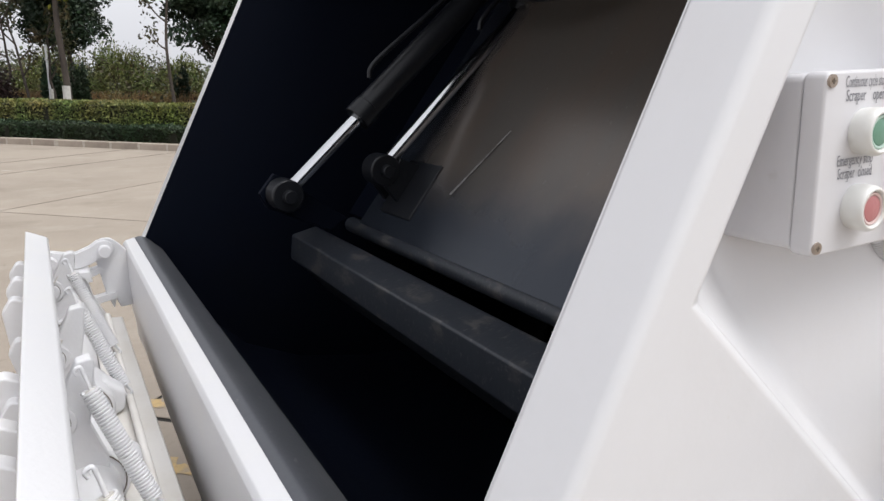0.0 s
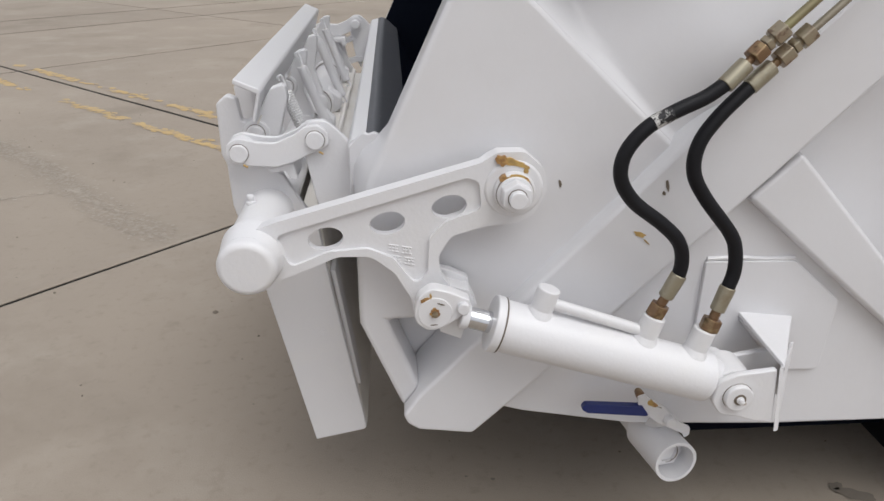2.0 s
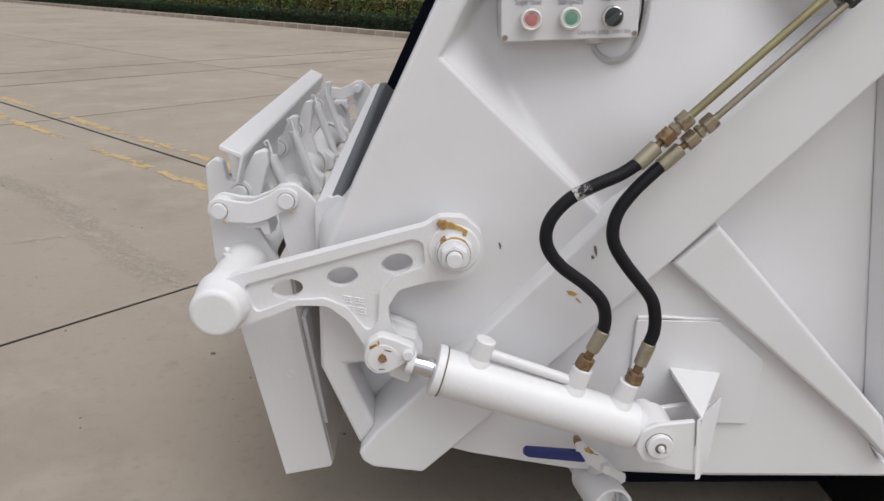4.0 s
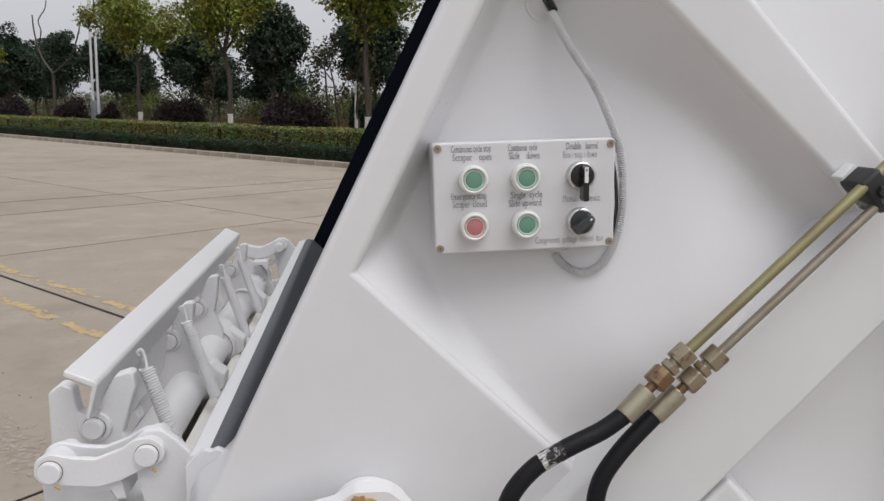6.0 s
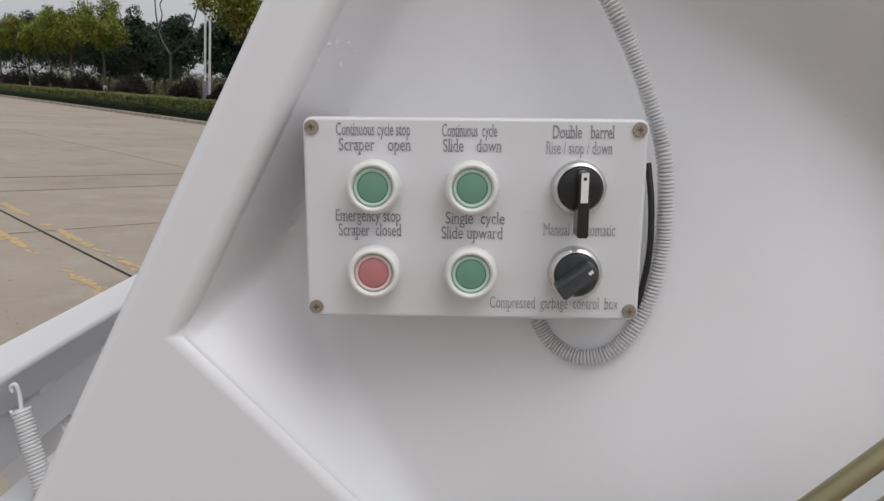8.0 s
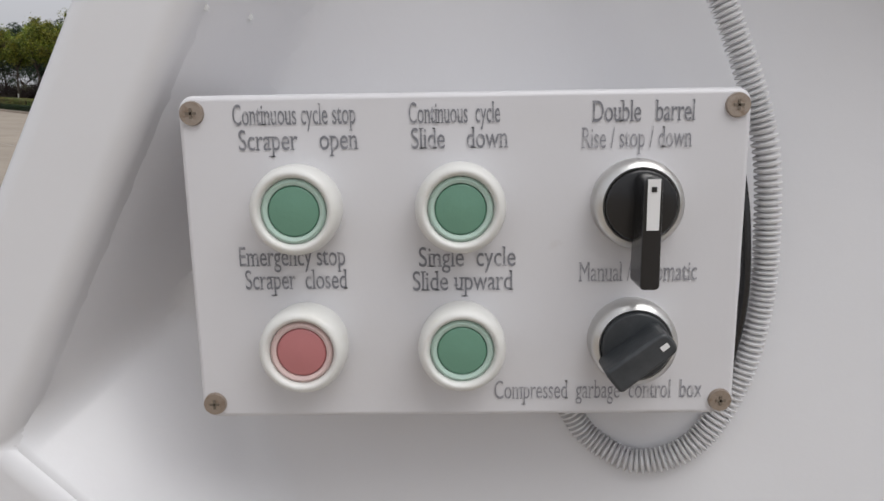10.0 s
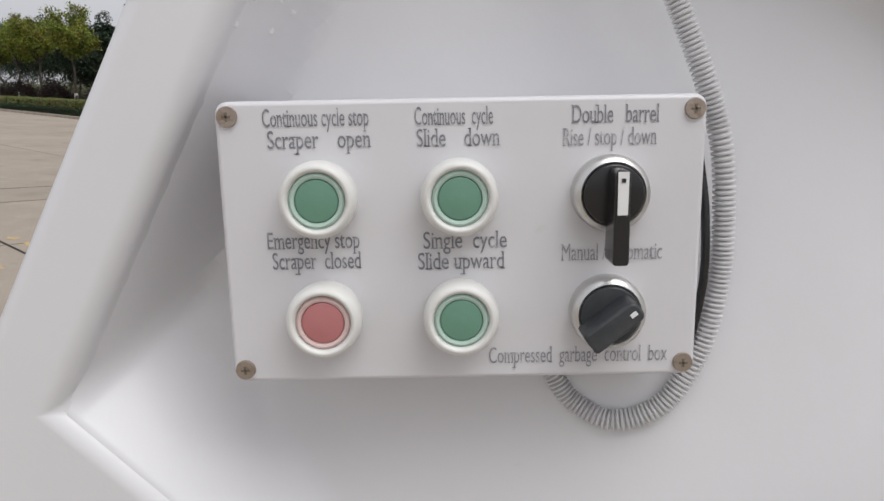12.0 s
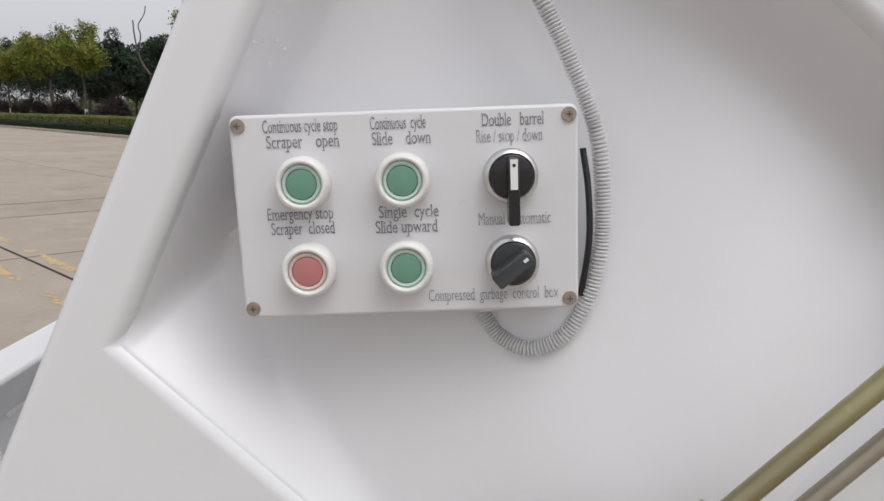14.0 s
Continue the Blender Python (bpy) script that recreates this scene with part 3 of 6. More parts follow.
# Panel added to stop light coming in from ahead.
part("mud_flap", cuboid(1.34, 1.352, -0.07, FAR + 0.03, 0.012, 0.262, 0.003), RUBBER, carrier, "black panel added ahead of the hopper to block light")
# Wheels are unseen; the rear pair is placed to cut light too.
for cx in (1.80, 5.3):
    for cy in (0.05, 1.66):
        wheel = part("wheel", rod((cx, cy - 0.1, 0.39), (cx, cy + 0.1, 0.39), 0.39, n=48, bevel=0.03), RUBBER, carrier)
        part("rim", rod((cx, cy - 0.105, 0.39), (cx, cy + 0.105, 0.39), 0.21, n=32, bevel=0.02), POLE, wheel)

# bare patches and scuffs on the paint
def daub(points, y, mat, name, label, category="stain", swell=0.0012):
    bm = slab_shape(points, points, y - swell, y + 0.0005, 0)
    ob = part(name, bm, mat, None, label)
    return tagged(ob, label, category)


def blot(cx, cz, rx, rz, seed, turn=0.0, n=28):
    """A smooth uneven smear outline."""
    rnd = random.Random(seed)
    waves = [(j, rnd.uniform(0.05, 0.20) / j ** 0.4, rnd.uniform(0, 6.28)) for j in (2, 3, 5, 7)]
    c, s = math.cos(radians(turn)), math.sin(radians(turn))
    pts = []
    for k in range(n):
        a = 2 * math.pi * k / n
        f = 0.9 + sum(h * math.sin(j * a + ph) for j, h, ph in waves)
        x, z = rx * f * math.cos(a), rz * f * math.sin(a)
        pts.append((cx + c * x - s * z, cz + s * x + c * z))
    return pts


daub(blot(0.396, 0.822, 0.0022, 0.007, 1, 15), P, SCUFF_AND_SHADE, "paint_scuff", "small dark scratch in white hopper paint", "scratch")
daub(blot(0.562, 0.825, 0.003, 0.010, 2, 20), BEAM, SCUFF_AND_SHADE, "paint_scuff", "small dark scratch in white hopper paint", "scratch")
daub(blot(0.558, 0.812, 0.003, 0.004, 3, 20), BEAM, SCUFF_AND_SHADE, "paint_scuff", "small dark scratch in white hopper paint", "scratch")
daub(blot(0.527, 0.742, 0.012, 0.004, 5, -20), BEAM, OCHRE, "ochre_stain", "small ochre stain smeared on white hopper paint")
daub(blot(0.540, 0.728, 0.009, 0.0012, 6, -45), BEAM, OCHRE, "ochre_stain", "small ochre stain smeared on white hopper paint")

# ---- packer inside the hopper ----
packer = thing("compactor_press", "dark packer press with a scuffed grey sheet inside the hopper", "compactor press", (0.6, 0.85, 0.45))
def along(pts, y0, y1, bevel=0.004):
    return plate(pts, y0, y1, bevel=bevel)


part("blade_edge", along([(0.490, 0.884), (0.561, 0.903), (0.585, 0.890), (0.66, 0.70), (0.60, 0.70), (0.505, 0.80), (0.484, 0.815)], 0.06, 1.565, 0.005), BLADE, packer, "black blade edge with paint worn to metal on top")
part("edge_tube", rod((0.652, 0.05, 0.912), (0.652, 1.50, 0.912), 0.022, n=20), BLADE, packer)
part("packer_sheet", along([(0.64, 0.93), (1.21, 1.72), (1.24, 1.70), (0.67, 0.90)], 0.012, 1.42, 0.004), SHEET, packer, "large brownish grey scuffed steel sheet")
scrape = bmesh.new()
scrape.faces.new([scrape.verts.new(p) for p in ((0.7255, 1.056, 1.0525), (0.7255, 1.047, 1.0525), (0.836, 0.963, 1.2055), (0.836, 0.968, 1.2055))])
part("scrape", scrape, CHROME_WORN, packer, "pale scrape along the sheet", 0)
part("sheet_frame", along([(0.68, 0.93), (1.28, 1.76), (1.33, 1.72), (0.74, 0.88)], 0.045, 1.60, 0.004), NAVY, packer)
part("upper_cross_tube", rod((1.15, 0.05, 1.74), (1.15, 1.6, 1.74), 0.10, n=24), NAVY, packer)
for y, x0, z0, x1, z1 in ((1.36, 0.415, 1.030, 1.00, 1.585), (1.30, 0.656, 1.091, 1.36, 1.80)):
    ram = thing("packer_cylinder", "black hydraulic ram with a bright chrome rod", "hydraulic cylinder", (x0, y, z0), "packer rams inside the hopper")
    a, b = Vector((x0, y, z0)), Vector((x1, y, z1))
    grip = 0.36 if x0 < 0.5 else 0.62
    part("barrel", rod(lerp(a, b, grip), b, 0.036, n=24, bevel=0.005), RAM_PAINT, ram)
    part("gland", rod(lerp(a, b, grip - 0.02), lerp(a, b, grip + 0.04), 0.039, n=24, bevel=0.004), RAM_PAINT, ram)
    part("rod", rod(lerp(a, b, 0.04), lerp(a, b, grip), 0.018, n=24), CHROME, ram, "bright chrome rod")
    part("rod_eye", rod((x0, y - 0.035, z0), (x0, y + 0.035, z0), 0.042, n=24, bevel=0.006), RAM_PAINT, ram)
    part("pin", rod((x0, y - 0.06, z0), (x0, y + 0.06, z0), 0.017, n=16, bevel=0.003), RAM_PAINT, ram)
    part("feed_pipe", sweep(spline([lerp(a, b, 0.44) + Vector((-0.03, -0.02, 0.05)), lerp(a, b, 0.5) + Vector((-0.045, -0.02, 0.06)), lerp(a, b, 0.75) + Vector((-0.03, -0.02, 0.055)), b + Vector((-0.03, -0.02, 0.05))], 6), 0.007, 8), RAM_PAINT, ram)
part("ram_foot", along([(0.655, 1.05), (0.70, 1.12), (0.79, 1.09), (0.872, 1.078), (0.768, 0.936), (0.735, 0.95)], 1.27, 1.29, 0.003), RAM_PAINT, packer)
part("ram_foot", along([(0.655, 1.05), (0.70, 1.12), (0.79, 1.09), (0.872, 1.078), (0.768, 0.936), (0.735, 0.95)], 1.35, 1.37, 0.003), RAM_PAINT, packer)
part("foot_pad", along([(0.668, 0.978), (0.680, 0.966), (0.776, 1.098), (0.764, 1.110)], 1.16, 1.34, 0.003), RAM_PAINT, packer)
part("side_lug", along([(0.36, 1.03), (0.40, 1.08), (0.45, 1.05), (0.60, 0.95), (0.55, 0.92), (0.38, 0.99)], 1.40, 1.42, 0.003), NAVY, packer)
loop_hose = thing("inner_hose", "black hydraulic hose looping under the hopper roof", "hose", (1.0, 1.0, 1.5))
part("hose", sweep(spline([(0.95, 1.35, 1.62), (0.93, 1.1, 1.53), (0.95, 0.95, 1.515), (1.0, 0.8, 1.54), (1.05, 0.6, 1.66)], 8), 0.016, 10), RUBBER, loop_hose)

# ---- bin lifter ----
def lathe_up(profile, base, n=18):
    """A turned form about the z axis at base; profile is (radius, height)."""
    bm = bmesh.new()
    loops = [[bm.verts.new((base[0] + max(r, 1e-4) * math.cos(2 * math.pi * k / n), base[1] + max(r, 1e-4) * math.sin(2 * math.pi * k / n), base[2] + h)) for k in range(n)] for r, h in profile]
    for a, b in zip(loops, loops[1:]):
        for k in range(n):
            bm.faces.new((a[k - 1], a[k], b[k], b[k - 1]))
    bm.faces.new(loops[-1])
    return bm


def lathe_y(profile, base, n=18):
    """The same form turned to point towards -y."""
    bm = lathe_up(profile, (0, 0, 0), n)
    bmesh.ops.transform(bm, matrix=Matrix.Translation(base) @ Matrix.Rotation(radians(90), 4, "X"), verts=bm.verts[:])
    return bm


lifter = thing("bin_lifter", "white painted bin lifting comb hung behind the hopper", "bin lifter", (-0.06, 0.85, 0.24))
SHAFT = (-0.094, 0.730)
bm = along([(-0.150, 0.952), (-0.107, 0.934), (-0.103, 0.928), (-0.118, 0.872), (-0.124, 0.874), (-0.1115, 0.924), (-0.152, 0.942)], 0.132, 1.540, 0.0025)
for v in bm.verts:
    v.co.x -= 0.021 * (v.co.y - 0.132) / 1.4
part("crossbar", bm, PAINT_CAST, lifter, "white steel angle bar")
bm = bmesh.new()
slot = fillet([(0.42, 0.878, 0.008), (0.50, 0.892, 0.008), (0.50, 0.874, 0.008), (0.42, 0.860, 0.008)], 4)
plate(fillet([(0.20, 0.920), (0.60, 0.920), (0.60, 0.85, 0.01), (0.56, 0.80, 0.01), (0.30, 0.79, 0.01), (0.22, 0.84, 0.01)], 4), 0.0, 0.008, [slot], 0.001, 2, bm)
bmesh.ops.transform(bm, matrix=Matrix(((0, 1, 0, -0.134), (1, 0, 0, 0), (0, 0, 1, 0), (0, 0, 0, 1))), verts=bm.verts[:])
part("face_sheet", bm, PAINT_CAST, lifter, "white sheet with a slot under the bar")
part("shaft", rod((SHAFT[0], -0.10, SHAFT[1]), (SHAFT[0], 1.80, SHAFT[1]), 0.0405, n=40), PAINT_CAST, lifter)
for y0, y1 in ((-0.118, 0.15), (1.53, 1.80)):
    part("shaft_sleeve", rod((SHAFT[0], y0, SHAFT[1]), (SHAFT[0], y1, SHAFT[1]), 0.0445, n=40, bevel=0.005), PAINT_CAST, lifter)
part("grease_nipple", lathe_up([(0.0085, 0.0), (0.0085, 0.006), (0.0055, 0.007), (0.0055, 0.011), (0.0068, 0.0125), (0.0055, 0.017), (0.0, 0.0185)], (SHAFT[0] - 0.017, -0.012, SHAFT[1] + 0.0395)), PAINT_CAST, lifter)
tooth_shape = fillet([(-0.197, 0.80, 0.004), (-0.196, 0.897, 0.012), (-0.176, 0.914, 0.012), (-0.158, 0.905, 0.01), (-0.152, 0.862, 0.008), (-0.128, 0.866, 0.008), (-0.094, 0.925, 0.01), (-0.066, 0.935, 0.01), (-0.064, 0.905, 0.006),
                      (-0.086, 0.83, 0.01), (-0.060, 0.775, 0.01), (-0.062, 0.72, 0.01), (-0.135, 0.70, 0.01), (-0.185, 0.77, 0.01)], 4)
stub_shape = fillet([(-0.175, 0.795, 0.006), (-0.192, 0.86, 0.012), (-0.178, 0.886, 0.012), (-0.150, 0.872, 0.008), (-0.125, 0.866, 0.006), (-0.096, 0.925, 0.008), (-0.072, 0.930, 0.008), (-0.078, 0.88, 0.006),
                     (-0.086, 0.83, 0.01), (-0.066, 0.775, 0.01), (-0.065, 0.72, 0.01), (-0.135, 0.70, 0.01)], 4)
finger_shape = fillet([(-0.194, 0.78, 0.004), (-0.206, 0.885, 0.014), (-0.188, 0.914, 0.014), (-0.160, 0.900, 0.012), (-0.150, 0.84, 0.01), (-0.125, 0.76, 0.01), (-0.15, 0.71, 0.01)], 4)
for i, y in enumerate((0.192, 0.635, 0.905, 1.370)):
    tooth = part("comb_tooth", plate(tooth_shape if i == 0 else stub_shape, y - 0.013, y + 0.013, bevel=0.004), PAINT_CAST, lifter)
    part("pin_boss", rod((-0.127, y - 0.019, 0.842), (-0.127, y + 0.019, 0.842), 0.026, n=24, bevel=0.003), PAINT_CAST, tooth)
    part("tooth_pin", rod((-0.127, y - 0.030, 0.842), (-0.127, y + 0.03, 0.842), 0.017, n=24, bevel=0.003), PAINT_CAST, tooth)
    # thin dark ring paints the shade where the pin leaves its boss
    part("pin_seam", hollow((-0.127, y - 0.0196, 0.842), (-0.127, y - 0.0188, 0.842), 0.0181, 0.0165, 28), SCUFF_AND_SHADE, tooth)
    part("split_pin", rod((-0.121, y - 0.024, 0.862), (-0.112, y - 0.026, 0.878), 0.0018, n=6), PAINT_DUST, tooth)
for y in (0.405, 0.500, 0.66, 1.073, 1.235, 1.385):
    part("comb_finger", plate(finger_shape, y - 0.016, y + 0.016, bevel=0.006), PAINT_CAST, lifter)
for y in (0.70, 0.965, 1.40):
    saddle = part("shaft_saddle", rod((SHAFT[0] + 0.004, y - 0.06, SHAFT[1] + 0.002), (SHAFT[0] + 0.004, y + 0.045, SHAFT[1] + 0.002), 0.0515, n=36, bevel=0.006), PAINT_CAST, lifter)
    part("saddle_wing", plate(fillet([(-0.100, 0.765, 0.01), (-0.05, 0.772, 0.015), (-0.018, 0.745, 0.015), (-0.022, 0.71, 0.01), (-0.06, 0.69, 0.01), (-0.100, 0.70, 0.01)], 4), y - 0.030, y + 0.016, bevel=0.008, seg=3), PAINT_CAST, saddle)
    # contact shade at the sleeve's end, painted as a dark ring
    part("seam", hollow((SHAFT[0] + 0.004, y - 0.0615, SHAFT[1] + 0.002), (SHAFT[0] + 0.004, y - 0.0595, SHAFT[1] + 0.002), 0.0455, 0.0440, 36), SCUFF_AND_SHADE, saddle, "dark ring drawn as shade beside the sleeve")

# the hanging frame under the comb
cheek = fillet([(-0.160, 0.855, 0.01), (-0.157, 0.743), (-0.116, 0.573), (-0.045, 0.217, 0.004), (0.062, 0.240, 0.012), (0.006, 0.577), (-0.01, 0.70), (-0.065, 0.80)], 4)
for y in (0.055, 1.62):
    part("frame_cheek", plate(cheek, y, y + 0.016, bevel=0.003), PAINT_CAST, lifter)
part("backing_plate", along([(-0.006, 0.70), (0.006, 0.577), (0.062, 0.242), (0.054, 0.240), (-0.003, 0.575), (-0.014, 0.70)], 0.073, 1.60, 0.002), PAINT_DUST, lifter)
part("front_sheet", along([(-0.150, 0.72), (-0.112, 0.573), (-0.043, 0.222), (-0.037, 0.224), (-0.105, 0.575), (-0.142, 0.72)], 0.073, 1.60, 0.002), PAINT_DUST, lifter)
part("cheek_stiffener", plate([(0.004, 0.60), (0.014, 0.60), (0.052, 0.34), (0.044, 0.34)], 0.075, 0.13, bevel=0.002), PAINT_CAST, lifter)
part("embossed_ring", hollow((-0.02, 0.0535, 0.475), (-0.02, 0.057, 0.475), 0.010, 0.007, 20), PAINT_CAST, lifter)

# curved links and lugs at both ends
link_shape = fillet([(-0.150, 0.846, 0.016), (-0.147, 0.868, 0.016), (-0.126, 0.876, 0.016), (-0.095, 0.869, 0.02), (-0.068, 0.867, 0.02), (-0.034, 0.881, 0.02), (-0.016, 0.894, 0.014), (0.006, 0.897, 0.014), (0.022, 0.884, 0.014), (0.023, 0.862, 0.014), (-0.004, 0.851, 0.02), (-0.036, 0.835, 0.02), (-0.066, 0.826, 0.012), (-0.118, 0.829, 0.016), (-0.142, 0.832, 0.014)], 5)
lug_shape = fillet([(-0.024, 0.882, 0.016), (-0.008, 0.901, 0.016), (0.016, 0.902, 0.02), (0.036, 0.886, 0.02), (0.054, 0.866, 0.008), (0.059, 0.80), (0.061, 0.712), (0.030, 0.708), (0.020, 0.732), (0.014, 0.706), (-0.004, 0.752), (-0.020, 0.835, 0.01)], 5)
LINK_PINS = ((-0.127, 0.851), (0.0, 0.872))
for sign, y in ((1, 0.0), (-1, 1.676)):
    def at(d):
        return y + sign * d
    lo = lambda a, b: (min(at(a), at(b)), max(at(a), at(b)))
    part("link", plate(link_shape, *lo(0.013, 0.023), bevel=0.002), PAINT_CAST, lifter)
    part("link", plate([(x + 0.001, z + 0.002) for x, z in link_shape], *lo(0.045, 0.055), bevel=0.002), PAINT_CAST, lifter)
    part("lug", plate(lug_shape, *lo(0.027, 0.041), bevel=0.003), PAINT_CAST, lifter)
    part("catch_block", plate([(-0.090, 0.826), (-0.040, 0.828), (-0.035, 0.800), (-0.048, 0.800), (-0.055, 0.814), (-0.080, 0.812)], *lo(0.026, 0.10), bevel=0.002), PAINT_CAST, lifter)
    for px, pz in LINK_PINS:
        part("link_boss", rod((px, at(0.020), pz), (px, at(0.050), pz), 0.0225, n=28, bevel=0.002), PAINT_CAST, lifter)
        part("link_pin", rod((px, at(0.005), pz), (px, at(0.085), pz), 0.0155, n=32, bevel=0.0022), PAINT_CAST, lifter)
        # dark ring for the painted shade between link and pin
        part("pin_seam", hollow((px, at(0.0120), pz), (px, at(0.0135), pz), 0.0164, 0.0152, 32), SCUFF_AND_SHADE, lifter)
        part("split_pin", rod((px + 0.006, at(0.009), pz - 0.019), (px + 0.013, at(0.008), pz - 0.023), 0.0018, n=8), OCHRE, lifter)


part("catch_bracket", plate(fillet([(-0.076, 0.808, 0.003), (-0.013, 0.827, 0.004), (-0.003, 0.813, 0.003), (-0.046, 0.797, 0.006), (-0.035, 0.742, 0.006), (0.019, 0.753, 0.003), (0.022, 0.737, 0.003), (-0.042, 0.721, 0.006), (-0.058, 0.765, 0.004)], 3), 1.628, 1.662, bevel=0.002), PAINT_CAST, lifter)


def spring_mesh(a, b, r, wire, turns):
    a, b = Vector(a), Vector(b)
    d = (b - a).normalized()
    s = d.orthogonal().normalized()
    t = d.cross(s)
    n = turns * 11
    path = [a.lerp(b, k / n) + r * (math.cos(k / 11 * 2 * math.pi) * s + math.sin(k / 11 * 2 * math.pi) * t) for k in range(n + 1)]
    return sweep(path, wire, 6)


for y_top, y_low in ((0.312, 0.262), (0.604, 0.549), (1.045, 0.982), (1.305, 1.225)):
    spring = thing("return_spring", "white painted steel coil tension spring hooked under the bar", "spring", (-0.02, y_top, 0.755), "springs along the bin lifter")
    a, b = Vector((-0.094, y_top, 0.918)), Vector((-0.013, y_low, 0.724))
    part("coil", spring_mesh(lerp(a, b, 0.13), lerp(a, b, 0.93), 0.0108, 0.0025, 36), PAINT_CAST, spring)
    part("core", rod(lerp(a, b, 0.13), lerp(a, b, 0.93), 0.0088, n=12), PAINT_DUST, spring)
    part("top_hook", sweep(spline([lerp(a, b, 0.17), lerp(a, b, 0.09) + Vector((0.003, 0, 0)), a + Vector((0.006, 0, -0.004)), a + Vector((0.002, 0, 0.006)), a + Vector((-0.005, 0, 0.002)), a + Vector((-0.002, 0, -0.005))], 5), 0.0028, 8), PAINT_CAST, spring)
    part("bottom_hook", sweep(spline([lerp(a, b, 0.89), lerp(a, b, 0.95) + Vector((0.005, 0, 0)), b + Vector((0.007, 0, 0)), b + Vector((0.0, 0, -0.008)), b + Vector((-0.006, 0, 0.0))], 5), 0.0028, 8), PAINT_CAST, spring)
part("rail_plate", along([(-0.050, 0.702), (0.026, 0.697), (0.028, 0.690), (-0.050, 0.694)], 0.10, 1.58, 0.002), PAINT_DUST, lifter)
part("spring_rail", rod((-0.010, 0.10, 0.714), (-0.010, 1.55, 0.714), 0.007, n=12), PAINT_DUST, lifter)

# ---- lift arm ----
arm = thing("bell_crank", "white painted cast steel bell crank with three oval holes", "bell crank", (0.1, -0.13, 0.65))
AY0, AY1 = -0.145, -0.119
arm_line = [(-0.140, 0.724, 0.02), (-0.126, 0.762, 0.02), (-0.050, 0.789), (0.259, 0.877), (0.284, 0.893, 0.015), (0.325, 0.893, 0.02), (0.356, 0.866, 0.02), (0.362, 0.830, 0.02), (0.343, 0.793, 0.02), (0.318, 0.780, 0.015), (0.268, 0.775, 0.01), (0.216, 0.760, 0.02), (0.196, 0.725, 0.02), (0.202, 0.690, 0.01),
            (0.226, 0.660, 0.01), (0.222, 0.625, 0.02), (0.190, 0.604, 0.02), (0.158, 0.622, 0.02), (0.152, 0.655, 0.01), (0.128, 0.698, 0.03), (0.092, 0.728, 0.03), (0.040, 0.729, 0.03), (-0.044, 0.694), (-0.080, 0.678, 0.01), (-0.126, 0.680, 0.02)]
holes = [ring(0.022, 0.757, 0.0275, 0.0185, turn=12), ring(0.118, 0.781, 0.0275, 0.0185, turn=12), ring(0.213, 0.806, 0.0275, 0.0185, turn=12)]
pocket = fillet([(-0.048, 0.764, 0.008), (0.238, 0.850, 0.008), (0.254, 0.845, 0.008), (0.258, 0.806, 0.01), (0.206, 0.788, 0.02), (0.178, 0.758, 0.02), (0.176, 0.700, 0.01), (0.162, 0.682, 0.008), (0.128, 0.728, 0.02), (0.088, 0.746, 0.03), (0.026, 0.742, 0.03), (-0.032, 0.718, 0.008)], 4)
def grown(pts, d):
    """The closed outline pts moved outward by d."""
    area = sum(p[0] * q[1] - q[0] * p[1] for p, q in zip(pts, pts[1:] + pts[:1]))
    out = []
    for i, p in enumerate(pts):
        t = (Vector(pts[(i + 1) % len(pts)]) - Vector(pts[i - 1])).normalized()
        n = Vector((t.y, -t.x)) * (1 if area > 0 else -1)
        out.append((p[0] + n.x * d, p[1] + n.y * d))
    return out


part("web", plate(grown(pocket, 0.0065), AY0 + 0.0075, AY1 - 0.004, holes, bevel=0.0015), PAINT_CAST, arm)
part("raised_rim", plate(fillet(arm_line, 4), AY0, AY1, [grown(pocket, 0.004)], bevel=0.003), PAINT_CAST, arm)
part("cap_fillet", rod((SHAFT[0] + 0.001, -0.168, SHAFT[1]), (SHAFT[0] + 0.003, -0.118, SHAFT[1]), 0.0457, 0.0530, n=48, bevel=0.0), PAINT_CAST, arm)
part("end_cap", rod((SHAFT[0] + 0.001, -0.188, SHAFT[1]), (SHAFT[0] + 0.001, -0.10, SHAFT[1]), 0.0455, n=48, bevel=0.012), PAINT_CAST, arm)
boss = part("pivot_boss", rod((0.310, -0.149, 0.836), (0.310, P, 0.836), 0.045, n=44, bevel=0.005), PAINT_CAST, arm)
part("pivot_flange", rod((0.300, -0.104, 0.838), (0.300, P, 0.838), 0.047, n=44, bevel=0.006), PAINT_CAST, boss)
part("pivot_ring", rod((0.310, -0.163, 0.834), (0.310, -0.145, 0.834), 0.0315, n=40, bevel=0.004), PAINT_CAST, boss)
part("pivot_washer", rod((0.309, -0.169, 0.834), (0.309, -0.160, 0.834), 0.0275, n=40, bevel=0.002), PAINT_CAST, boss)
part("pivot_nut", hexnut((0.309, -0.190, 0.835), (0.309, -0.167, 0.835), 0.0245), PAINT_CAST, boss)
part("pivot_bolt", rod((0.309, -0.203, 0.836), (0.309, -0.188, 0.836), 0.0135, n=28, bevel=0.0022), PAINT_CAST, boss)
# two dark rings put the shade around bolt and washer into colour
part("bolt_seam", hollow((0.309, -0.1912, 0.836), (0.309, -0.1898, 0.836), 0.0146, 0.0134, 32), SCUFF_AND_SHADE, boss)
part("washer_line", hollow((0.309, -0.1642, 0.834), (0.309, -0.1630, 0.834), 0.0284, 0.0272, 40), SCUFF_AND_SHADE, boss)
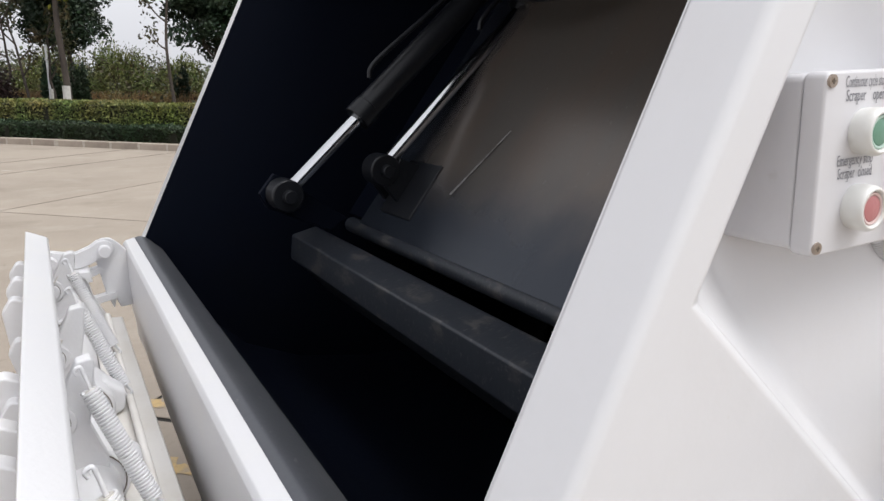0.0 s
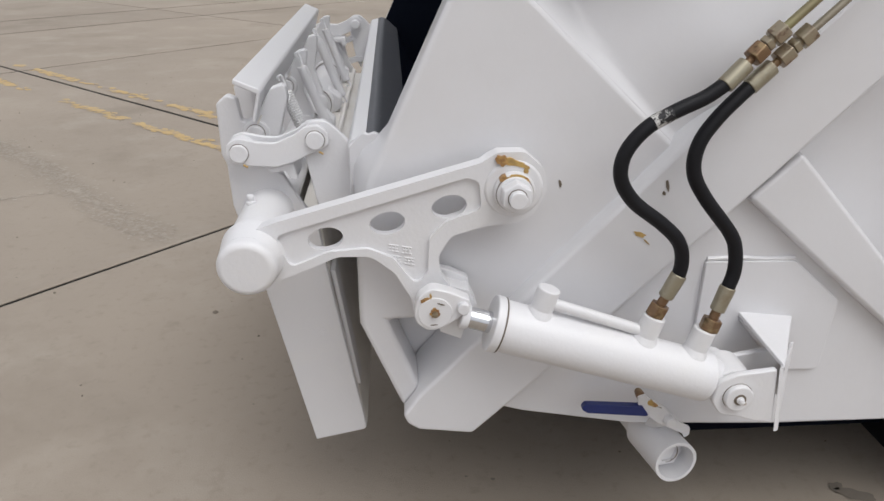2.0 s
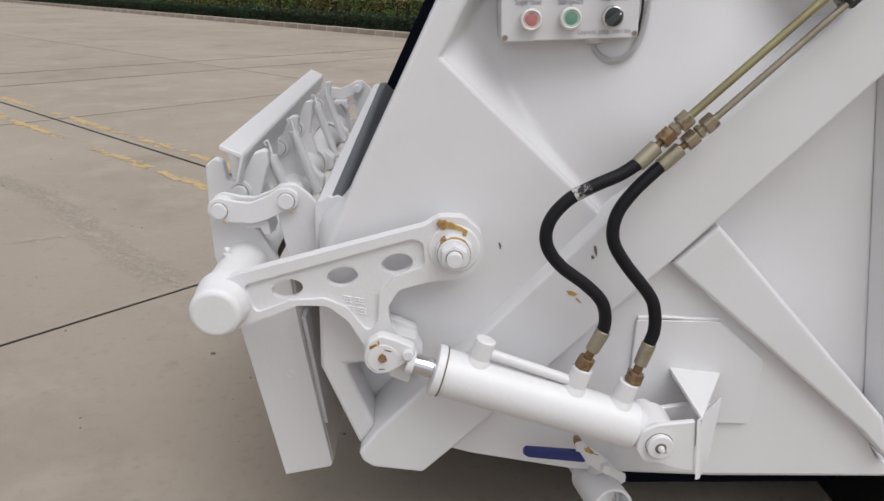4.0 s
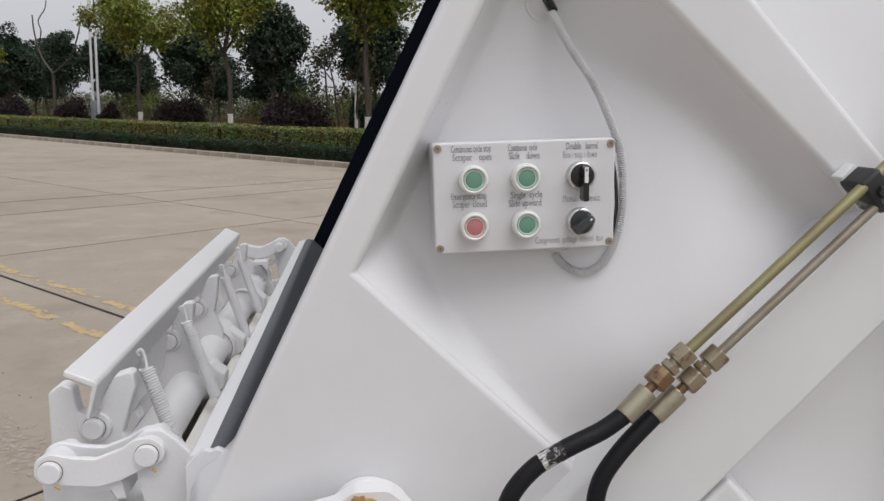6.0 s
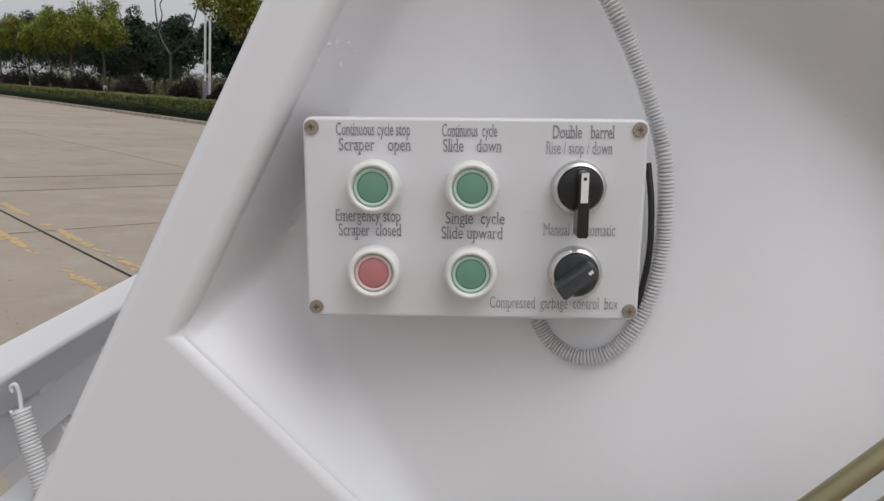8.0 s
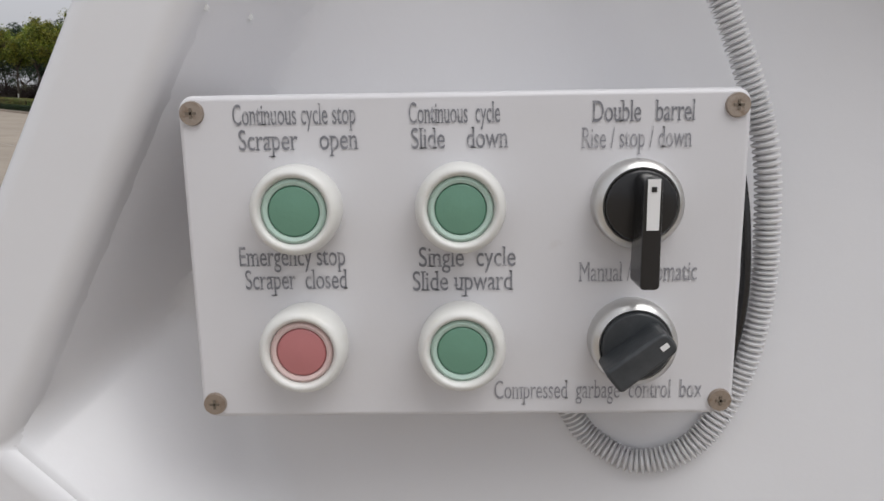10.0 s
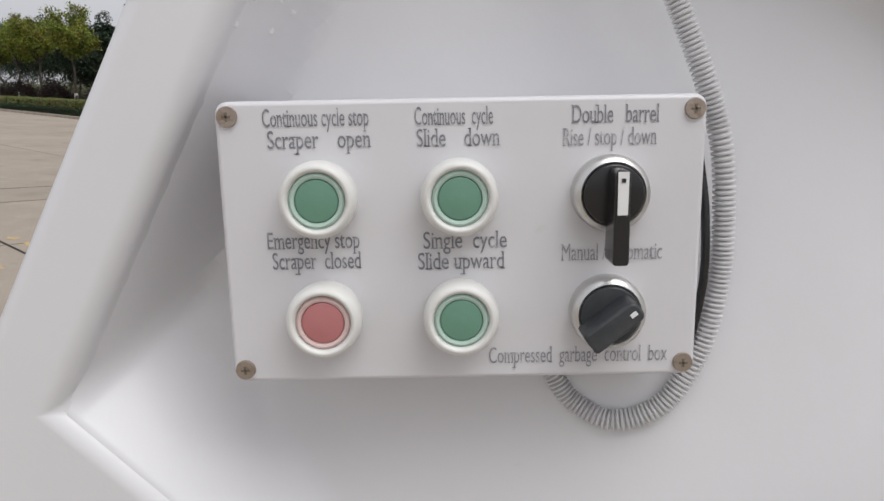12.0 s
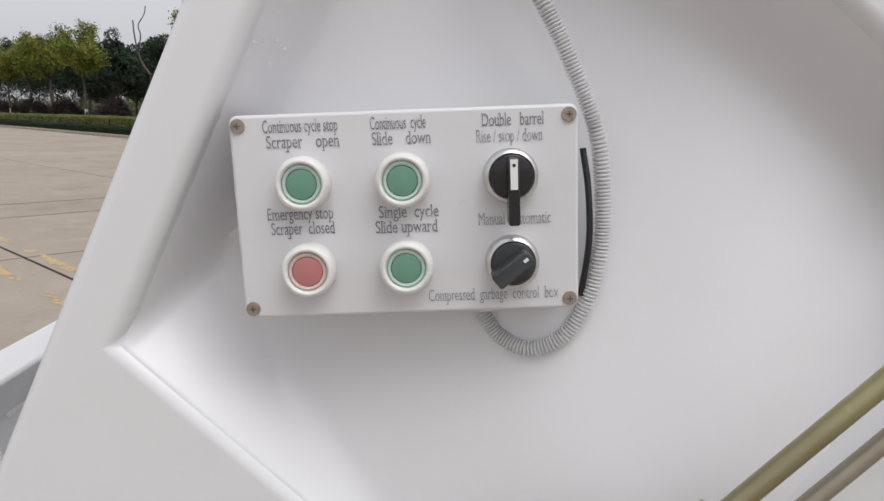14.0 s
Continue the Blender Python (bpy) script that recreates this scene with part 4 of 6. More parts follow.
for cx, cz in ((0.126, 0.739), (0.147, 0.735), (0.130, 0.720), (0.151, 0.716)):
    glyph = bmesh.new()
    for dx, dz, w, h in ((0.0, 0.0050, 0.0078, 0.0011), (0.0, -0.0002, 0.0068, 0.0011), (0.0, -0.0054, 0.0080, 0.0011), (-0.0025, 0.0, 0.0011, 0.0060), (0.0032, -0.0022, 0.0011, 0.0048)):
        plate([(cx + dx - w, cz + dz - h + 0.0014), (cx + dx + w, cz + dz - h - 0.0014), (cx + dx + w, cz + dz + h - 0.0014), (cx + dx - w, cz + dz + h + 0.0014)], AY0 + 0.0060, AY0 + 0.009, bevel=0.0006, bm=glyph)
    part("casting_mark", glyph, PAINT_CAST, arm)
for n, (cx, cz, rx, rz, turn, y) in enumerate(((0.290, 0.8815, 0.011, 0.0080, -10, -0.1505), (0.306, 0.8785, 0.016, 0.0055, -12, -0.1502), (0.322, 0.8735, 0.010, 0.0045, -28, -0.1504), (0.327, 0.866, 0.0035, 0.006, -8, -0.1506),
                                                (0.291, 0.858, 0.007, 0.0035, 45, -0.1645), (0.310, 0.8605, 0.013, 0.0042, 2, -0.1648), (0.326, 0.855, 0.008, 0.0036, -42, -0.1646), (0.306, 0.8125, 0.0022, 0.006, 5, -0.1702))):
    shape = blot(cx, cz, rx, rz, 60 + n, turn, 32)
    part("rust_patch", slab_shape(shape, shape, y, y + 0.012, 0), RUST if n in (0, 4, 6) else OCHRE, arm, "brown rust and grease on the pivot boss")

# ---- lift cylinder ----
ram = thing("lift_cylinder", "white painted hydraulic cylinder with a short bright rod", "hydraulic cylinder", (0.45, -0.19, 0.5))
CA, CB = Vector((0.189, -0.168, 0.646)), Vector((0.677, -0.195, 0.505))
part("barrel", rod(lerp(CA, CB, 0.20), lerp(CA, CB, 0.930), 0.0425, n=48, bevel=0.006), PAINT_CAST, ram)
part("gland", rod(lerp(CA, CB, 0.182), lerp(CA, CB, 0.212), 0.0465, n=48, bevel=0.003), PAINT_CAST, ram)
part("gland_groove", rod(lerp(CA, CB, 0.212), lerp(CA, CB, 0.2155), 0.0455, n=48), SCUFF_AND_SHADE, ram)
part("rod", rod(lerp(CA, CB, 0.10), lerp(CA, CB, 0.19), 0.0175, n=28), CHROME, ram, "bright chrome rod")
part("rod_collar", rod(lerp(CA, CB, 0.085), lerp(CA, CB, 0.112), 0.021, n=24, bevel=0.003), PAINT_CAST, ram)
clevis_line = fillet([(0.156, 0.648, 0.03), (0.162, 0.674, 0.02), (0.184, 0.690, 0.02), (0.214, 0.681), (0.243, 0.667, 0.008), (0.246, 0.651, 0.008), (0.227, 0.635, 0.01), (0.202, 0.617, 0.02), (0.178, 0.613, 0.02), (0.160, 0.627, 0.02)], 5)
part("clevis_cheek", plate(clevis_line, -0.183, -0.158, bevel=0.003), PAINT_CAST, ram)
part("clevis_cheek", plate([(x + 0.004, z + 0.004) for x, z in clevis_line], -0.112, -0.092, bevel=0.003), PAINT_CAST, ram)
part("locking_plate", plate(fillet([(0.198, 0.596), (0.233, 0.581), (0.249, 0.634, 0.004), (0.244, 0.660, 0.006), (0.208, 0.664)], 3), -0.156, -0.146, bevel=0.0015), PAINT_CAST, ram)
part("clevis_bridge", plate(fillet([(0.205, 0.676, 0.003), (0.247, 0.664, 0.006), (0.260, 0.636, 0.004), (0.250, 0.632, 0.003), (0.241, 0.652, 0.005), (0.206, 0.664, 0.003)], 3), -0.145, -0.110, bevel=0.002), PAINT_CAST, ram)
part("clevis_pin", rod((0.189, -0.1848, 0.646), (0.189, -0.09, 0.646), 0.027, n=32, bevel=0.0012), PAINT_CAST, ram)
part("lock_bolt", rod((0.233, -0.192, 0.655), (0.233, -0.15, 0.655), 0.0098, n=20, bevel=0.002), PAINT_CAST, ram)
part("grease_fitting", rod((0.1885, -0.193, 0.647), (0.189, -0.184, 0.646), 0.0042, 0.0055, n=14), ZINC, ram, "small brass grease fitting")
for n, (cx, cz, rx, rz, turn, y, mat) in enumerate(((0.1885, 0.6475, 0.0088, 0.0085, 0, -0.1862, RUST), (0.1735, 0.6690, 0.0075, 0.0050, 15, -0.1842, RUST), (0.1820, 0.6755, 0.0018, 0.0060, 8, -0.1842, OCHRE),
                                                     (0.1980, 0.6625, 0.0080, 0.0010, -18, -0.1858, SCUFF_AND_SHADE), (0.1870, 0.6260, 0.0065, 0.0008, 2, -0.1858, SCUFF_AND_SHADE))):
    shape = blot(cx, cz, rx, rz, 21 + n, turn)
    part("rust_patch", slab_shape(shape, shape, y, y + 0.004, 0), mat, ram, "rust and grease round the fitting")
PORTS = (0.346, 0.518, 0.603)
up = (CB - CA).normalized().cross(Vector((0, 1, 0))).normalized()
if up.z < 0:
    up = -up
for x in PORTS:
    c = CA + (CB - CA) * ((x - CA.x) / (CB.x - CA.x))
    part("port", rod(c + up * 0.035, c + up * 0.084, 0.0185, n=28, bevel=0.003), PAINT_CAST, ram)
    part("port_weld", rod(c + up * 0.036, c + up * 0.048, 0.024, 0.0185, n=28), PAINT_CAST, ram)
c0 = CA + (CB - CA) * ((PORTS[0] - CA.x) / (CB.x - CA.x)) + up * 0.060
c1 = CA + (CB - CA) * ((PORTS[1] - CA.x) / (CB.x - CA.x)) + up * 0.052
part("transfer_pipe", rod(c0, c1, 0.0095, n=16), PAINT_CAST, ram)
part("tail_eye", rod((0.677, -0.221, 0.505), (0.677, -0.155, 0.505), 0.039, n=36, bevel=0.004), PAINT_CAST, ram)
part("tail_saddle", rod(lerp(CA, CB, 0.90), lerp(CA, CB, 0.96), 0.042, 0.032, n=36), PAINT_CAST, ram)
pin = part("tail_pin", rod((0.677, -0.246, 0.505), (0.677, -0.12, 0.505), 0.0235, n=32, bevel=0.003), PAINT_CAST, ram)
# dark ring painted as the shade round the tail pin
part("pin_seam", hollow((0.677, -0.2366, 0.505), (0.677, -0.2352, 0.505), 0.0246, 0.0232, 32), SCUFF_AND_SHADE, pin)
part("pin_socket", hollow((0.677, -0.2470, 0.505), (0.677, -0.2455, 0.505), 0.0100, 0.0052, 24), SCUFF_AND_SHADE, pin, "dark greasy ring round the grease fitting")
part("pin_grease_fitting", lathe_y([(0.0062, 0.0), (0.0062, 0.003), (0.0040, 0.004), (0.0040, 0.007), (0.0046, 0.0085), (0.0, 0.010)], (0.677, -0.2460, 0.505)), PAINT_CAST, pin)
part("rust_patch", slab_shape(blot(0.6815, 0.4995, 0.0085, 0.0050, 91, -35), blot(0.6815, 0.4995, 0.0085, 0.0050, 91, -35), -0.2466, -0.243, 0), PALE, pin, "tan grease on the pin")

mount = thing("cylinder_bracket", "white welded gusset bracket holding the lift cylinder", "bracket", (0.78, -0.1, 0.38))
part("cheek", plate(fillet([(0.637, 0.495, 0.02), (0.642, 0.532, 0.02), (0.672, 0.546, 0.02), (0.736, 0.553), (0.748, 0.447), (0.715, 0.453), (0.682, 0.464, 0.02), (0.652, 0.470, 0.02)], 5), -0.236, -0.224, bevel=0.003), PAINT_CAST, mount)
part("cheek", plate(fillet([(0.650, 0.49, 0.02), (0.655, 0.515, 0.02), (0.690, 0.522, 0.02), (0.755, 0.534), (0.800, 0.534), (0.805, 0.44), (0.745, 0.44), (0.668, 0.47, 0.01)], 4), -0.150, -0.138, bevel=0.003), PAINT_CAST, mount)
def bent_sheet(points, shift):
    gb = bmesh.new()
    gb.faces.new([gb.verts.new(p) for p in points])
    got = bmesh.ops.extrude_face_region(gb, geom=gb.faces[:])
    bmesh.ops.translate(gb, vec=shift, verts=[g for g in got["geom"] if isinstance(g, bmesh.types.BMVert)])
    bmesh.ops.recalc_face_normals(gb, faces=gb.faces[:])
    return soften(gb, 0.002)


part("end_plate", bent_sheet([(0.735, -0.240, 0.560), (0.750, -0.240, 0.432), (0.800, -0.160, 0.420), (0.832, -0.105, 0.520)], (0.010, 0.004, 0.0)), PAINT_CAST, mount)
part("gusset", bent_sheet([(0.736, -0.082, 0.568), (0.840, -0.082, 0.556), (0.745, -0.240, 0.552)], (0.0, 0.002, 0.008)), PAINT_CAST, mount)
part("stiffener", bent_sheet([(0.736, -0.086, 0.562), (0.744, -0.086, 0.562), (0.800, -0.086, 0.500), (0.793, -0.086, 0.496)], (0.0, -0.030, 0.004)), PAINT_CAST, mount)
part("doubler_plate", plate(fillet([(0.661, 0.455), (0.661, 0.676, 0.006), (0.822, 0.673, 0.016), (0.918, 0.592, 0.01), (0.912, 0.447, 0.012)], 4), -0.086, -0.076, bevel=0.002), PAINT, mount)
part("weld_bead", sweep(spline([(0.664, -0.080, 0.679), (0.72, -0.081, 0.680), (0.77, -0.080, 0.676), (0.820, -0.081, 0.677)], 6), 0.004, 6), PAINT_CAST, mount)

# ---- hoses and pipes ----
HOSES = (([(0.553, 0.664, -0.187), (0.569, 0.703, -0.187), (0.570, 0.735, -0.187), (0.559, 0.763, -0.187), (0.530, 0.791, -0.187), (0.484, 0.826, -0.187), (0.46, 0.863, -0.187), (0.463, 0.901, -0.185), (0.491, 0.936, -0.181), (0.532, 0.959, -0.177), (0.574, 0.977, -0.172), (0.605, 0.997, -0.168)], (0.673, 1.063)),
         ([(0.640, 0.638, -0.19), (0.653, 0.678, -0.186), (0.660, 0.704, -0.183), (0.658, 0.736, -0.180), (0.645, 0.768, -0.178), (0.596, 0.827, -0.176), (0.573, 0.868, -0.175), (0.576, 0.91, -0.172), (0.602, 0.95, -0.168), (0.646, 0.993, -0.16)], (0.712, 1.056)))
pipe_end = ((1.42, 1.798), (1.45, 1.79))
for k, (pts, join) in enumerate(HOSES):
    path = spline([(x, y, z) for x, z, y in pts], 8)
    hose = thing("hydraulic_hose", "black rubber hydraulic hose with plated end fittings" if k else "black rubber hydraulic hose with a worn pale label", "hose", path[0], "hoses of the lift cylinder")
    part("hose", sweep(path[5:], 0.0110, 16), RUBBER, hose)
    d = (path[7] - path[0]).normalized()
    low = path[0] - d * 0.026
    part("lower_ferrule", rod(path[0] + d * 0.001, path[0] + d * 0.044, 0.0120, 0.0130, n=20, bevel=0.002), FERRULE, hose)
    part("lower_neck", rod(low + d * 0.008, path[0] + d * 0.002, 0.0080, n=16), COPPER, hose)
    part("lower_nut", hexnut(low - d * 0.008, low + d * 0.013, 0.0165), COPPER, hose, "brown plated hex nut")
    part("lower_collar", rod(low - d * 0.013, low - d * 0.007, 0.0125, n=20), COPPER, hose)
    j = Vector((join[0], -0.153, join[1]))
    e = path[-1]
    d2 = (j - e).normalized()
    part("upper_ferrule", rod(e - d2 * 0.006, e + d2 * 0.036, 0.0130, n=24, bevel=0.0015), FERRULE, hose)
    part("upper_neck", rod(e + d2 * 0.034, e + d2 * 0.050, 0.0062, n=16), COPPER, hose)
    part("upper_nut", hexnut(e + d2 * 0.046, e + d2 * 0.068, 0.0158), COPPER if k == 0 else ZINC, hose, "plated hex nut")
    if k == 0:
        part("worn_label", sweep(path[66:72], [0.01115] * 6, 16, False), LABEL, hose, "rubbed pale label on the hose")
    far = Vector((pipe_end[k][0], -0.143, pipe_end[k][1]))
    pipe = thing("hydraulic_pipe", "olive plated steel hydraulic pipe along the beam", "pipe", j, "pipes along the beam")
    d3 = (far - j).normalized()
    s = e + d2 * 0.068
    part("tube", rod(s + d3 * 0.03, far, 0.0068 if k == 0 else 0.0058, n=20), OLIVE if k == 0 else GREY_PIPE, pipe)
    part("union", rod(s - d3 * 0.002, s + d3 * 0.020, 0.0078, n=16), ZINC, pipe)
    part("union_nut", hexnut(s + d3 * 0.003, s + d3 * 0.012, 0.0130), ZINC, pipe)
    part("pipe_nut", hexnut(s + d3 * 0.016, s + d3 * 0.038, 0.0160), ZINC, pipe)
clamp = thing("pipe_clamp", "black block clamp with white overspray holding two pipes", "pipe clamp", (0.89, -0.13, 1.255))
turn = Matrix.Translation((0.900, -0.140, 1.263)) @ Matrix.Rotation(radians(-45), 4, "Y")
bm = cuboid(-0.016, 0.016, -0.020, 0.024, -0.025, 0.025, 0.006)
bmesh.ops.transform(bm, matrix=turn, verts=bm.verts[:])
part("block", bm, CLAMP, clamp)
bm = cuboid(-0.012, 0.012, 0.016, 0.036, -0.030, 0.030, 0.002)
bmesh.ops.transform(bm, matrix=turn, verts=bm.verts[:])
part("weld_plate", bm, PAINT_CAST, clamp)
bm = hexnut((0, -0.026, 0), (0, -0.018, 0), 0.008)
bmesh.ops.transform(bm, matrix=turn, verts=bm.verts[:])
part("bolt", bm, CLAMP, clamp)

# ---- ball valve under the body ----
valve = thing("drain_valve", "white painted ball valve with a blue lever under the hopper", "valve", (0.63, -0.1, 0.25))
part("pipe_stub", rod((0.614, 0.02, 0.284), (0.632, -0.110, 0.295), 0.0352, n=32), PAINT_CAST, valve)
part("valve_body", hollow((0.619, -0.040, 0.288), (0.637, -0.152, 0.298), 0.0415, 0.0355, 44), PAINT_CAST, valve)
part("valve_plug", hollow((0.630, -0.108, 0.2940), (0.6325, -0.1215, 0.2955), 0.0285, 0.0205, 6), PAINT_CAST, valve)
part("plug_disc", rod((0.630, -0.108, 0.2940), (0.6315, -0.1165, 0.2950), 0.0200, n=32, bevel=0.001), PAINT_CAST, valve)
# shade between disc and plug, put in as a dark ring
part("plug_seam", hollow((0.6322, -0.1190, 0.2952), (0.6325, -0.1218, 0.2955), 0.0212, 0.0200, 32), SCUFF_AND_SHADE, valve)
lever = part("lever", plate(fillet([(0.556, 0.432, 0.004), (0.568, 0.436, 0.005), (0.580, 0.424, 0.006), (0.604, 0.412, 0.01), (0.622, 0.392, 0.01), (0.640, 0.373, 0.008), (0.663, 0.359, 0.005), (0.664, 0.343, 0.003), (0.655, 0.336, 0.002), (0.650, 0.346, 0.004), (0.606, 0.369, 0.01), (0.582, 0.387, 0.008), (0.562, 0.398, 0.003)], 4), -0.130, -0.125, bevel=0.001), PAINT_CAST, valve)
part("lever_grip", plate(fillet([(0.454, 0.412, 0.005), (0.461, 0.4225, 0.006), (0.566, 0.4135, 0.004), (0.580, 0.3925, 0.003), (0.572, 0.3915, 0.003), (0.466, 0.4035, 0.006)], 4), -0.134, -0.121, bevel=0.005, seg=3), BLUE, lever, "blue vinyl lever grip")
part("stem_nut", rod((0.619, -0.144, 0.381), (0.619, -0.126, 0.381), 0.0092, n=24, bevel=0.002), PAINT_CAST, lever)
part("lever_nick", slab_shape(blot(0.598, 0.4080, 0.0075, 0.0009, 31, -25), blot(0.598, 0.4080, 0.0075, 0.0009, 31, -25), -0.1304, -0.128, 0), SCUFF_AND_SHADE, lever)
part("stem", rod((0.619, -0.128, 0.381), (0.612, -0.060, 0.315), 0.012, n=16), PAINT_CAST, valve)
part("grease_knob", lathe_y([(0.0065, -0.012), (0.0085, 0.0), (0.0078, 0.006), (0.0, 0.008)], (0.563, -0.120, 0.430)), COPPER, lever, "brown greasy stop on the lever")
part("grease_smear", slab_shape(blot(0.583, 0.4165, 0.0115, 0.0048, 33, -32), blot(0.583, 0.4165, 0.0115, 0.0048, 33, -32), -0.1312, -0.126, 0), OCHRE, lever, "brown and ochre grease on the lever")
part("grease_smear", slab_shape(blot(0.590, 0.4135, 0.0060, 0.0034, 34, -40), blot(0.590, 0.4135, 0.0060, 0.0034, 34, -40), -0.1316, -0.126, 0), RUST, lever, "brown and ochre grease on the lever")

# ---- control box ----
CBOX = Matrix.Translation((0.4865, -0.098, 1.2455)) @ Matrix.Rotation(radians(-3.0), 4, "Y")
box = thing("control_box", "pale grey plastic push-button control box on the hopper side", "control box", turn=CBOX)
W, H = 0.1105, 0.0662


def rounded(w, h, r, n=6):
    pts = []
    for cx, cz, a0 in ((w - r, h - r, 0), (-w + r, h - r, 90), (-w + r, -h + r, 180), (w - r, -h + r, 270)):
        for k in range(n + 1):
            a = radians(a0 + 90 * k / n)
            pts.append((cx + r * math.cos(a), cz + r * math.sin(a)))
    return pts


part("cover", plate(rounded(W, H, 0.006), 0.0, 0.018, bevel=0.0025), BOX, box, local=True)
part("body", plate(rounded(W - 0.002, H - 0.002, 0.006), 0.019, 0.094, bevel=0.002), BOX, box, local=True)
part("cable_gland", rod((0.05, 0.045, -0.062), (0.05, 0.045, -0.076), 0.016, n=24, bevel=0.003), PAINT, box, local=True)
for u in (-0.1045, 0.1045):
    for w in (-0.0595, 0.0595):
        screw = part("cover_screw", rod((u, 0.002, w), (u, -0.0015, w), 0.0052, 0.0045, n=20), SCREW, box, "dull cross-head cover screw", local=True)
        part("screw_slot", merge(cuboid(u - 0.0020, u + 0.0020, -0.0019, -0.0012, w - 0.0005, w + 0.0005), cuboid(u - 0.0005, u + 0.0005, -0.0019, -0.0012, w - 0.0020, w + 0.0020)), SCUFF_AND_SHADE, screw, local=True)


def lathe(profile, u, w, n=40):
    """A turned form about the y axis at u, w; profile is (radius, y)."""
    bm = bmesh.new()
    loops = [[bm.verts.new((u + r * math.cos(2 * math.pi * k / n), y, w + r * math.sin(2 * math.pi * k / n))) for k in range(n)] for r, y in profile]
    for a, b in zip(loops, loops[1:]):
        for k in range(n):
            bm.faces.new((a[k - 1], a[k], b[k], b[k - 1]))
    bm.faces.new(loops[-1])
    return bm


UCOL, VROW = (-0.0641, -0.0013, 0.0670), (0.0227, -0.0328)
for u, w, lens, rim, tint in ((UCOL[0], VROW[0], GREEN, GREEN_RIM, "green"), (UCOL[1], VROW[0], GREEN, GREEN_RIM, "green"), (UCOL[0], VROW[1], RED, RED_RIM, "faded red"), (UCOL[1], VROW[1], GREEN, GREEN_RIM, "green")):
    button = part("push_button", lathe([(0.0166, 0.0), (0.0173, -0.005), (0.0174, -0.010), (0.0170, -0.0130), (0.0161, -0.0150), (0.0148, -0.0160), (0.0137, -0.0158), (0.0129, -0.0148), (0.0124, -0.0130)], u, w), BEZEL, box, tint + " push button in an ivory boot", local=True)
    part("boot_ring", lathe([(0.0125, -0.011), (0.0123, -0.0138), (0.0112, -0.0146), (0.0100, -0.0141), (0.0096, -0.0125)], u, w), rim, button, local=True)
    part("button_lens", lathe([(0.0098, -0.011), (0.0097, -0.0134), (0.0089, -0.0141), (0.0, -0.0144)], u, w), lens, button, tint + " lens", local=True)
for row, (w, mat, angle, top, bottom, half) in enumerate(((VROW[0], BLACK, 0, 0.0125, -0.029, 0.0036), (VROW[1], CHARCOAL, -52, 0.0122, -0.0155, 0.0054))):
    u = UCOL[2]
    knob = part("selector_switch", lathe([(0.0174, 0.0), (0.0174, -0.0045), (0.0169, -0.0055), (0.0172, -0.0065), (0.0166, -0.0088), (0.0146, -0.0098), (0.0138, -0.0092), (0.0136, -0.008)], u, w), SATIN, box, "selector switch with a satin metal ring and black handle", local=True)
    part("knob_disc", lathe([(0.0139, -0.0075), (0.0136, -0.0105), (0.0128, -0.0115), (0.0, -0.0118)], u, w), mat, knob, local=True)
    turn = Matrix.Translation((u, 0, w)) @ Matrix.Rotation(radians(-angle), 4, "Y")
    bm = plate(fillet([(-half, bottom, 0.002), (half, bottom, 0.002), (half * 0.92, top, 0.004), (-half * 0.92, top, 0.004)], 4), -0.026, -0.010, bevel=0.0015)
    bmesh.ops.transform(bm, matrix=turn, verts=bm.verts[:])
    handle = part("handle", bm, mat, knob, local=True)
    bm = plate([(-0.0022, -0.0068), (0.0022, -0.0068), (0.0023, top - 0.001), (-0.0023, top - 0.001)] if row == 0 else [(-0.0010, 0.0065), (0.0010, 0.0065), (0.0010, top - 0.0025), (-0.0010, top - 0.0025)], -0.0263, -0.0255)
    bmesh.ops.transform(bm, matrix=turn, verts=bm.verts[:])
    mark = part("pointer_mark", bm, MARK, handle, "white pointer mark", local=True)
    if row == 0:
        part("dot", plate([(u - 0.0009, w + 0.0070), (u + 0.0009, w + 0.0070), (u + 0.0009, w + 0.0088), (u - 0.0009, w + 0.0088)], -0.0266, -0.0260), BLACK, handle, local=True)


